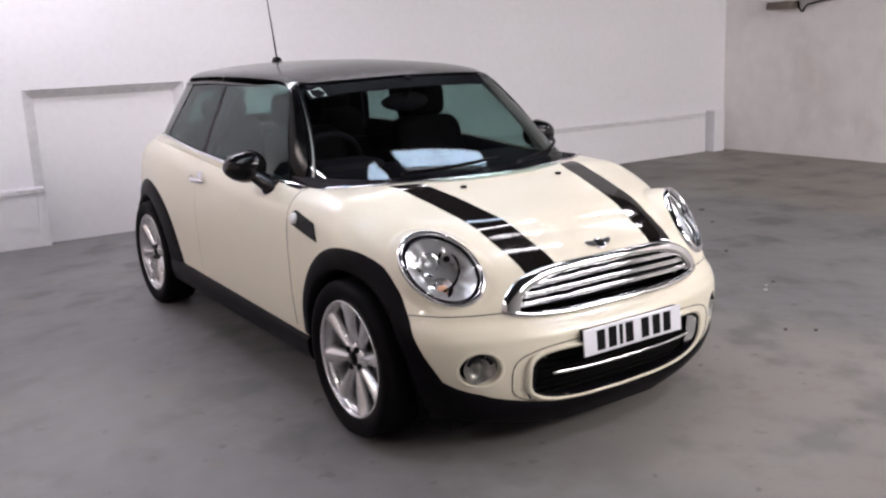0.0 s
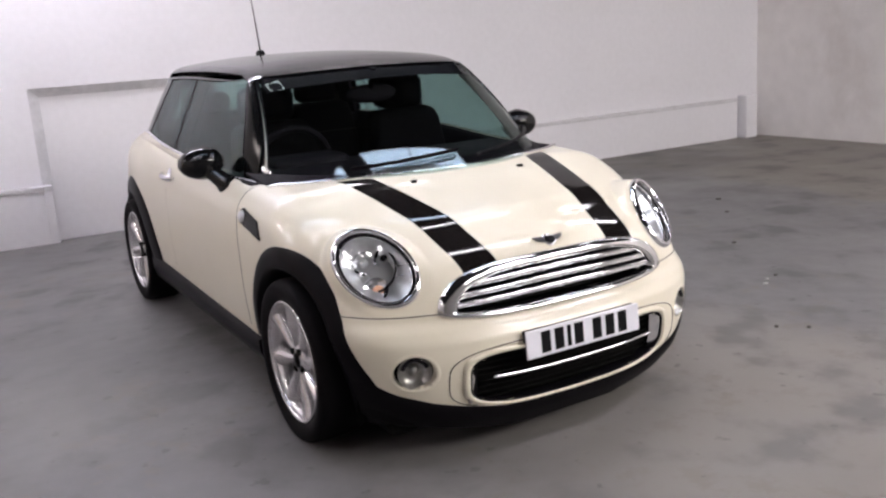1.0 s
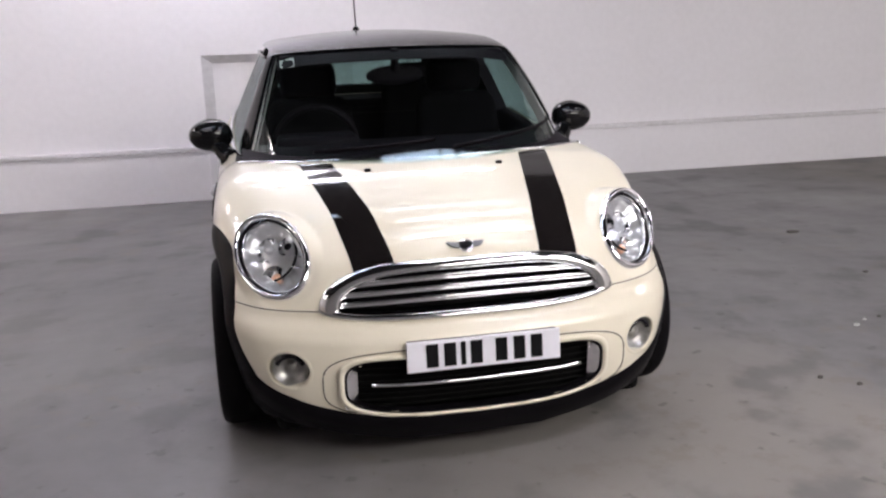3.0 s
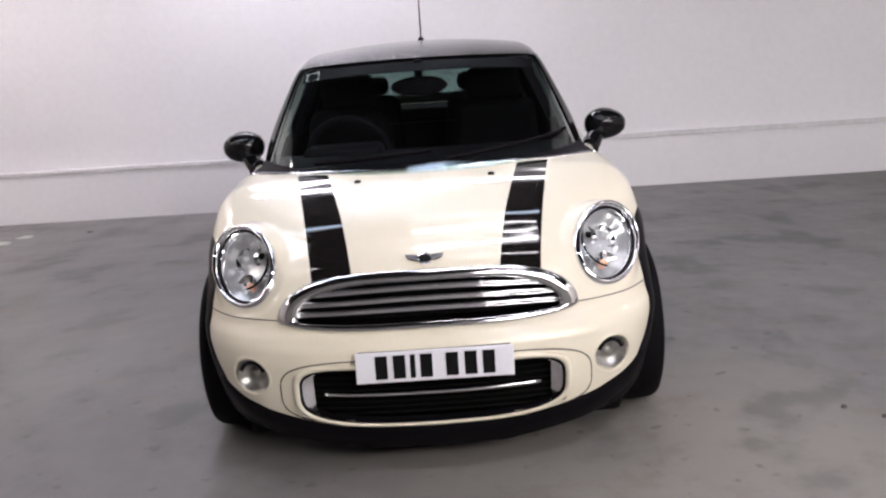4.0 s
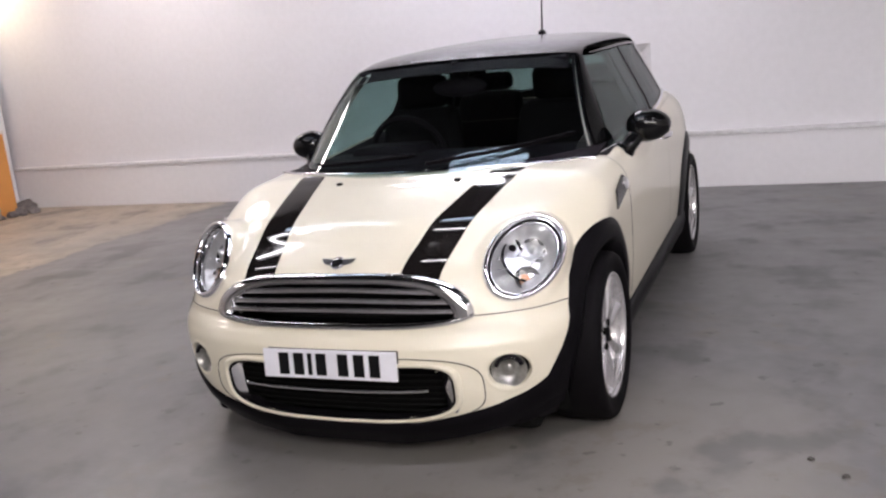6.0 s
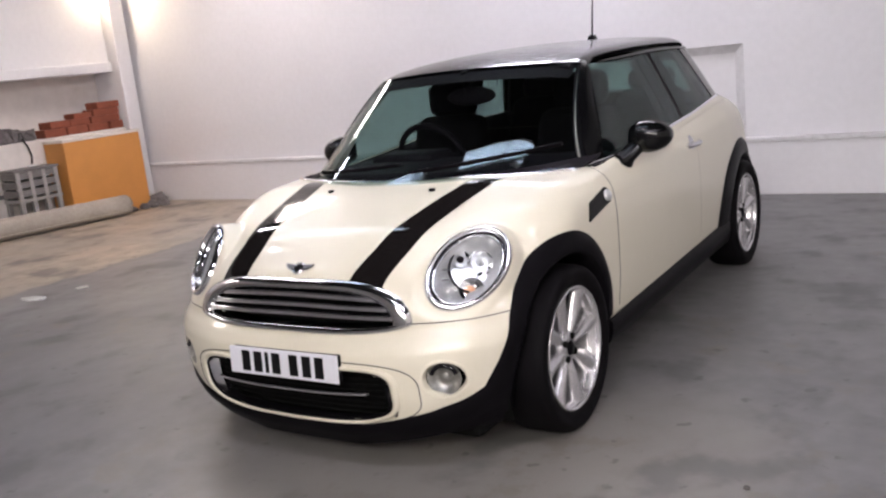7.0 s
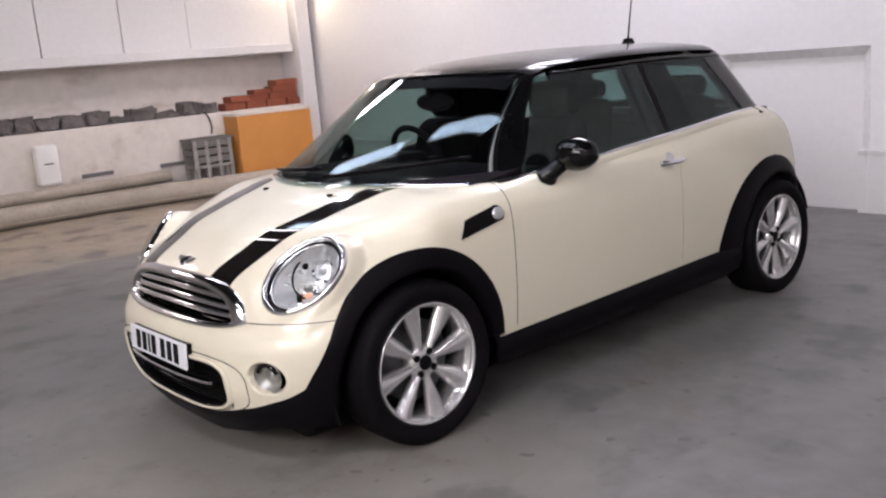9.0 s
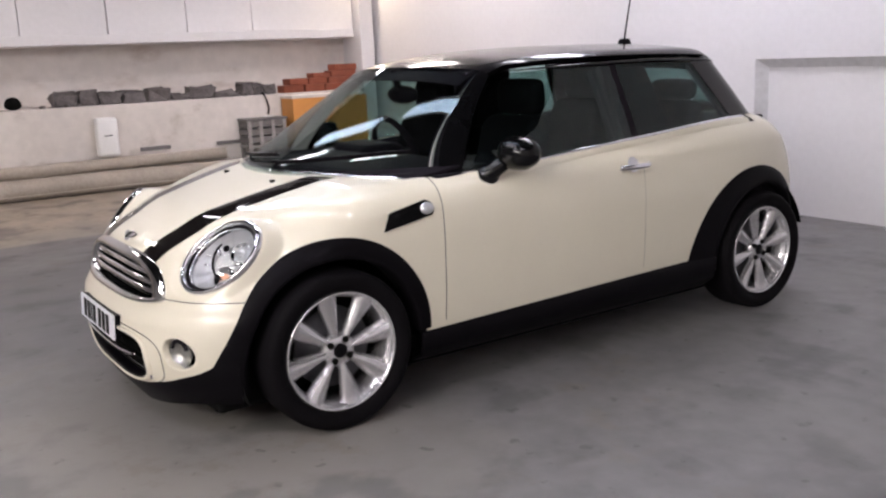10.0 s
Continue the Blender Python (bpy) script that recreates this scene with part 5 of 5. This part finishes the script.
for nm, bm, lab in (("wall_east", box(WX1, WX1 + 0.3, WY0, 5.0, 0.0, TOPZ), "grubby off-white painted masonry wall"),
                    ("wall_west", box(WX0 - 0.3, WX0, WY0, 5.2, 0.0, TOPZ), "stained white wall behind the bench"),
                    ("wall_south", box(-8.2, 7.6, WY0 - 0.3, WY0, 0.0, 3.1), "bare grey wall below the high windows"),
                    ("wall_south", box(-8.2, 1.0, WY0 - 0.3, WY0, 3.102, TOPZ), "bare grey wall beside the high windows"),
                    ("wall_south", box(6.6, 7.6, WY0 - 0.3, WY0, 3.102, TOPZ), "bare grey wall beside the high windows"),
                    ("wall_south", box(1.002, 6.598, WY0 - 0.3, WY0, 4.52, TOPZ), "bare grey wall over the high windows")):
    thing(part(nm, bm, {"wall_east": GREY, "wall_west": GRUB}.get(nm, BLOCKWORK)), lab, "wall", kind="structure")
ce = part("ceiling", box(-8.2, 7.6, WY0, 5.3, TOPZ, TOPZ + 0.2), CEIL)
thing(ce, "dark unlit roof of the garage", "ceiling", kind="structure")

# daylight through the high windows behind the walk
day = bpy.data.lights.new("window_daylight", "AREA")
day.shape, day.size, day.size_y, day.energy, day.color = "RECTANGLE", 5.4, 1.35, 380.0, (1.0, 0.925, 0.86)
new("window_daylight", day).matrix_world = look((3.8, WY0 - 0.05, 3.8), (2.6, 0, 0.8))
SKY = glow("overcast_sky", (0.90, 0.95, 1.0), 2.2)
bk = link("backdrop", [(-9, WY0 - 2, -1), (9, WY0 - 2, -1), (9, WY0 - 2, 7), (-9, WY0 - 2, 7)], [(0, 1, 2, 3)], SKY)
thing(bk, "pale overcast sky outside the high windows", "sky", kind="structure")

# ceiling lights: twin-tube battens with a diffuser, hung in rows
TUBE = glow("tube_light", (0.955, 0.925, 1.05), 52.5)
BATTEN = mat("batten_white", (0.75, 0.75, 0.75), 0.5)
LZ = 3.5


def strip_light(x, y, z, glowing, wide=0.15, turn=0, half=0.54):
    e = empty("strip_light", "white fluorescent lamp hung from the roof", "lamp", "ceiling strip lights", m=pose(x, y, z, 0, 0, turn))
    part("housing", box(-half, half, -wide - 0.02, wide + 0.02, 0.02, 0.08, 0.01), BATTEN, e)
    for k in (-1, 1):
        part("diffuser", box(min(0.015 * k, (half - 0.02) * k), max(0.015 * k, (half - 0.02) * k), -wide, wide, -0.015, 0.0195, 0.008), glowing, e, "lit diffuser")
    for dx in (-0.9 * half, 0.9 * half):
        tube("hanger", [(dx, 0, 0.08), (dx, 0, TOPZ - z)], 0.004, DARK, e, sides=5)
    return e


COOL = glow("cool_tube_light", (0.62, 0.76, 1.0), 9.0)
BARE = glow("bare_tube_light", (0.985, 0.935, 1.0), 34.0)
# low rows of lamps over the bonnet and screen
LOW = 2.1
cool_lamp = strip_light(0.35, 0.58, LOW, COOL, 0.055, 4, 0.50)
tagged(cool_lamp, "cool bluish fluorescent lamp hung from the roof")
copy_thing(cool_lamp, pose(-1.00, 0.48, LOW, 0, 0, 2))
bare_lamp = strip_light(0.38, 0.15, LOW, BARE, 0.013, 6, 0.48)
tagged(bare_lamp, "slim bare fluorescent tube hung from the roof")
for x, y, turn in ((0.42, -0.17, 6), (0.38, 1.66, 2), (-1.42, 0.28, 0), (-1.40, -0.21, 0), (1.82, 0.20, 8)):
    copy_thing(bare_lamp, pose(x, y, LOW, 0, 0, turn))
WARM_TUBE = glow("warm_tube_light", (1.0, 0.88, 0.84), 46.0)
bench_lamp = strip_light(-4.6, 3.6, LZ, WARM_TUBE)
copy_thing(bench_lamp, pose(-5.4, -1.2, LZ))
first_lamp = strip_light(-1.5, 3.7, LZ, TUBE, 0.08)
for x, y in ((-4.6, 2.4), (1.8, -3.8), (2.6, -1.9), (1.3, -2.3), (5.9, -0.6), (-0.5, 3.4)):
    copy_thing(first_lamp, pose(x, y, LZ))

# warm bulkhead lamp over the bench
WARM = glow("warm_bulb", (1.0, 0.80, 0.55), 460.0)
wl = empty("bulkhead_lamp", "warm round bulkhead lamp on the column", "lamp", m=pose(-7.13, 4.52, 2.62))
o = lathe("base", [(0.0, -0.05), (0.06, -0.05), (0.06, -0.02), (0.0, -0.02)], BATTEN, wl, "", 20)
o = lathe("bulb", [(0.05, -0.02), (0.048, 0.01), (0.03, 0.03), (0.0, 0.038)], WARM, wl, "lit glass", 20)

# ---- bench wall ----
BX = -7.15
pl = part("low_wall", box(WX0, BX, -7.0, 4.62, 0.0, 0.965, 0.012), BEIGE)
thing(pl, "low white rendered wall with a ledge", "low wall", kind="structure")
sh = part("shelf", box(WX0, BX + 0.03, -7.0, 4.55, 1.64, 1.75, 0.008), BOARD)
thing(sh, "long white shelf edge under boards", "shelf", kind="structure")
bd = empty("board_wall", "white upright boards above the shelf", "boards", kind="structure")
edges = [-6.95 + 0.93 * k for k in range(11)] + [3.18, 4.60]
for k in range(12):
    gap = 0.014 if k in (2, 6, 9) else 0.006
    part("board", box(WX0, BX - 0.07 - 0.006 * (k % 2), edges[k] + gap, edges[k + 1] - 0.002, 1.752, TOPZ - 0.01, 0.004), BOARD, bd)
co = part("corner_column", box(WX0, BX + 0.05, 4.64, 4.84, 0.0, TOPZ - 0.01, 0.012), WALL)
thing(co, "white corner column", "column", kind="structure")
ORANGE = mat("chipboard_orange", (0.62, 0.27, 0.07), 0.6, vary=0.1, scale=3, fine=80)
bx = empty("chipboard_box", m=pose(BX + 0.18, 4.00, 0))
part("front_panel", box(0.155, 0.175, -0.55, 0.50, 0.0, 0.905, 0.004), ORANGE, bx)
part("side_panel", box(-0.175, 0.154, -0.55, -0.532, 0.0, 0.905, 0.004), ORANGE, bx)
part("side_panel", box(-0.175, 0.154, 0.482, 0.50, 0.0, 0.905, 0.004), ORANGE, bx)
part("lid", box(-0.178, 0.185, -0.56, 0.51, 0.906, 0.940, 0.004), BEIGE, bx, "pale lid")
thing(bx, "orange chipboard box beside the low wall", "box")
CLAY = mat("terracotta", (0.24, 0.066, 0.036), 0.8, vary=0.2, scale=8, fine=60, bump=0.2)
for y0, y1, z0, z1 in ((3.52, 3.80, 0.967, 1.06), (3.82, 4.10, 0.967, 1.06), (4.12, 4.40, 0.967, 1.06), (4.42, 4.60, 0.967, 1.06), (3.60, 3.86, 1.061, 1.14), (3.88, 4.15, 1.061, 1.14), (4.17, 4.58, 1.061, 1.14),
                     (3.95, 4.2, 1.141, 1.20), (4.21, 4.58, 1.141, 1.22), (4.27, 4.59, 1.221, 1.30)):
    b = part("clay_block", box(BX - 0.24, BX - 0.03 + 0.02 * math.sin(y0 * 9), y0, y1, z0, z1, 0.010), CLAY)
    thing(b, "red terracotta brick stacked on the ledge", "brick", "stacked clay bricks")
STONE = mat("grey_stone", (0.15, 0.135, 0.135), 0.9, vary=0.3, scale=9, fine=50, bump=0.4)
rnd = random.Random(5)
yy = 0.75
while yy < 3.35:
    wd, ht = rnd.uniform(0.10, 0.32), rnd.uniform(0.06, 0.19)
    bm = box(-wd / 2, wd / 2, -0.09, 0.09, 0, ht, 0.012)
    for v in bm.verts:
        v.co += Vector((rnd.uniform(-1, 1), rnd.uniform(-1, 1), rnd.uniform(-1.2, 0.8) if v.co.z > 0.02 else 0)) * 0.034
    o = part("stone_block", bm, STONE)
    o.matrix_basis = pose(BX - 0.13, yy + wd / 2, 0.966, 0, 0, 90 + rnd.uniform(-8, 8))
    thing(o, "rough grey broken block on the ledge", "stone", "broken blocks on the ledge")
    yy += wd * rnd.uniform(0.9, 1.15) + 0.02
# dark round lamp and its bracket at the end of the blocks
bm = bmesh.new()
bmesh.ops.create_uvsphere(bm, u_segments=20, v_segments=12, radius=0.09)
for v in bm.verts:
    v.co.z = v.co.z * (1.0 if v.co.z > 0 else 0.6)
o = part("dark_bucket", bm, DARK, None, "", True)
o.matrix_basis = pose(BX - 0.10, 0.33, 1.02)
thing(o, "round black lump lying on the ledge", "lump")
ROLL = mat("canvas_roll", (0.40, 0.355, 0.305), 0.85, vary=0.12, scale=4, fine=30, bump=0.2)
Q = [(BX + 0.13 + 0.02 * math.sin(y_ * 1.7) + 0.175 * max(0.0, y_ - 1.4), y_, 0.118) for y_ in np.linspace(-6.5, 3.96, 44)]
rl = tube("carpet_roll", Q, 0.115, ROLL, sides=16)
# rolled layers at the end, and the loose outer flap
for k in range(4):
    r_ = 0.100 - 0.024 * k
    end = [(Q[-1][0] + r_ * math.cos(b), Q[-1][1] + 0.004, 0.118 + r_ * math.sin(b)) for b in np.linspace(0, 2 * np.pi, 25)[:-1]]
    tube("rolled_layer", end, 0.008, ROLL, rl, "", True, 6)
flap = [(q_[0] + 0.098, q_[1], 0.058) for q_ in Q]
tube("outer_flap", flap, 0.010, ROLL, rl, "loose outer edge of the roll", sides=6)
thing(rl, "long grey-white carpet roll along the wall", "roll")
Q = [(BX + 0.09 + 0.01 * math.sin(y_ * 2.3), y_, 0.300) for y_ in np.linspace(-6.5, 2.62, 40)]
rl = tube("pipe", Q, 0.070, ROLL, sides=14)
thing(rl, "pale lagged pipe lying on the carpet roll", "pipe")
CONT = mat("white_plastic", (0.85, 0.85, 0.85), 0.4)
c = part("container", box(BX + 0.004, BX + 0.15, 1.12, 1.36, 0.39, 0.83, 0.035, 3), CONT, None, "", True)
part("slot", box(BX + 0.1495, BX + 0.153, 1.19, 1.29, 0.62, 0.632), DARK, c)
thing(c, "white plastic dispenser fixed to the low wall", "dispenser")
CRATE = mat("grey_crate", (0.16, 0.15, 0.15), 0.7, vary=0.15)
cr = empty("crate", "dark grey plastic crate on pale legs beside the box", "crate", m=pose(BX + 0.155, 3.11, 0.0))
LEG = mat("pale_grey_legs", (0.30, 0.285, 0.275), 0.7, vary=0.15)
for k in range(3):
    part("slat", box(-0.14, 0.14, -0.26, 0.26, 0.40 + 0.095 * k, 0.472 + 0.095 * k, 0.006), CRATE, cr)
part("lid", box(-0.15, 0.15, -0.275, 0.275, 0.668, 0.695, 0.006), CRATE, cr)
part("tray", box(-0.145, 0.145, -0.265, 0.265, 0.34, 0.375, 0.006), LEG, cr)
for sx in (-0.12, 0.12):
    for sy in (-0.23, -0.08, 0.08, 0.23):
        part("post", box(sx - 0.02, sx + 0.021, sy - 0.024, sy + 0.024, 0.0, 0.667, 0.004), LEG, cr)
cab = tube("cable", resample([(BX + 0.01, 3.20, 1.0), (BX + 0.03, 3.24, 0.92), (BX + 0.03, 3.27, 0.80), (BX + 0.03, 3.25, 0.72)], 14), 0.010, DARK, sides=6)
thing(cab, "black cable hanging from the ledge", "cable")
so = part("socket", box(BX + 0.004, BX + 0.05, 3.20, 3.32, 0.66, 0.71, 0.008), CONT)
thing(so, "white plug socket on the low wall", "socket")
for y0, y1, z0 in ((1.62, 1.98, 0.405), (2.55, 2.95, 0.395)):
    o = part("vent", box(BX + 0.002, BX + 0.02, y0, y1, z0, z0 + 0.045, 0.004), CRATE)
    thing(o, "thin dark vent slot in the low wall", "vent")

# rubble: a heap at the column's foot, scraps between the stones
rnd = random.Random(11)


def lump(r, dark):
    bm = bmesh.new()
    bmesh.ops.create_icosphere(bm, subdivisions=2, radius=r)
    for v in bm.verts:
        v.co *= rnd.uniform(0.75, 1.15)
        v.co.z = max(v.co.z, -0.45 * r) * 0.75
    return part("stone_lump", bm, dark)


for x, y, r_ in ((-6.86, 4.66, 0.13), (-6.72, 4.60, 0.10), (-6.70, 4.44, 0.08), (-6.68, 4.30, 0.065), (-6.60, 4.54, 0.07), (-6.70, 4.17, 0.05), (-6.62, 4.40, 0.045)):
    o = lump(r_, STONE)
    o.matrix_basis = pose(x, y, 0.33 * r_, 0, 0, rnd.uniform(0, 360))
    thing(o, "rough grey stone in a heap by the column", "stone", "heaped stones")
for k in range(16):
    r_ = rnd.uniform(0.02, 0.05)
    o = lump(r_, STONE)
    o.matrix_basis = pose(BX - rnd.uniform(0.02, 0.10), rnd.uniform(0.4, 3.45), 0.966 + 0.33 * r_, 0, 0, rnd.uniform(0, 360))
    thing(o, "small broken stone lying on the ledge", "stone", "scraps of stone")

# bracket and cables high in the far corner
RUST = mat("dull_metal", (0.16, 0.13, 0.11), 0.6, metal=0.3, vary=0.2)
br = empty("wall_bracket", "old metal bracket with loops of cable on the wall", "bracket", m=pose(WX1, 3.6, 1.72))
part("rail", box(-0.10, -0.002, -0.50, 0.40, 0.02, 0.09, 0.006), BATTEN, br)
part("plate", box(-0.16, -0.002, 0.02, 0.34, -0.06, 0.02, 0.006), RUST, br)
tube("loop", resample([(-0.05, 0.0, 0.02), (-0.06, -0.03, -0.08), (-0.06, -0.07, -0.10), (-0.06, -0.11, -0.03), (-0.05, -0.32, 0.01), (-0.05, -0.45, 0.02)], 20), 0.010, DARK, br, sides=6)

# litter on the floor
FLAKE = mat("paint_flake", (0.50, 0.50, 0.49), 0.7, vary=0.15, scale=12)
SPECK = mat("dark_grit", (0.10, 0.092, 0.085), 0.9)
for x, y, r, m_ in ((-3.53, 3.93, 0.07, FLAKE), (-3.42, 4.15, 0.05, FLAKE), (-3.86, 0.89, 0.075, FLAKE), (-3.72, 1.21, 0.045, FLAKE), (2.17, 0.31, 0.014, SPECK), (1.47, -0.28, 0.014, SPECK), (1.57, -0.38, 0.014, SPECK), (2.78, 2.0, 0.055, SPECK), (2.0, 0.235, 0.013, FLAKE), (2.08, 0.29, 0.007, FLAKE), (3.64, 2.10, 0.030, SPECK), (3.3, 1.7, 0.02, SPECK), (-2.9, 4.2, 0.03, SPECK), (2.6, 1.0, 0.02, SPECK)):
    rr = random.Random(int(x * 100))
    r *= 1.0 if m_ is FLAKE else 0.6
    bm = bmesh.new()
    n = 9
    top_ = [bm.verts.new((r * (0.6 + 0.6 * rr.random()) * math.cos(2 * math.pi * k / n) * 1.4, r * (0.6 + 0.6 * rr.random()) * math.sin(2 * math.pi * k / n), 0.006 + 0.004 * rr.random())) for k in range(n)]
    bot_ = [bm.verts.new((v.co.x * 1.05, v.co.y * 1.05, 0.0005)) for v in top_]
    bm.faces.new(top_)
    bm.faces.new(list(reversed(bot_)))
    for k in range(n):
        bm.faces.new((bot_[k], bot_[(k + 1) % n], top_[(k + 1) % n], top_[k]))
    o = part("floor_litter", bm, m_)
    o.matrix_basis = pose(x, y, 0)
    thing(o, "small white paint flake on the floor" if m_ is FLAKE else "small dark piece of grit on the floor", "litter", "litter on the floor")
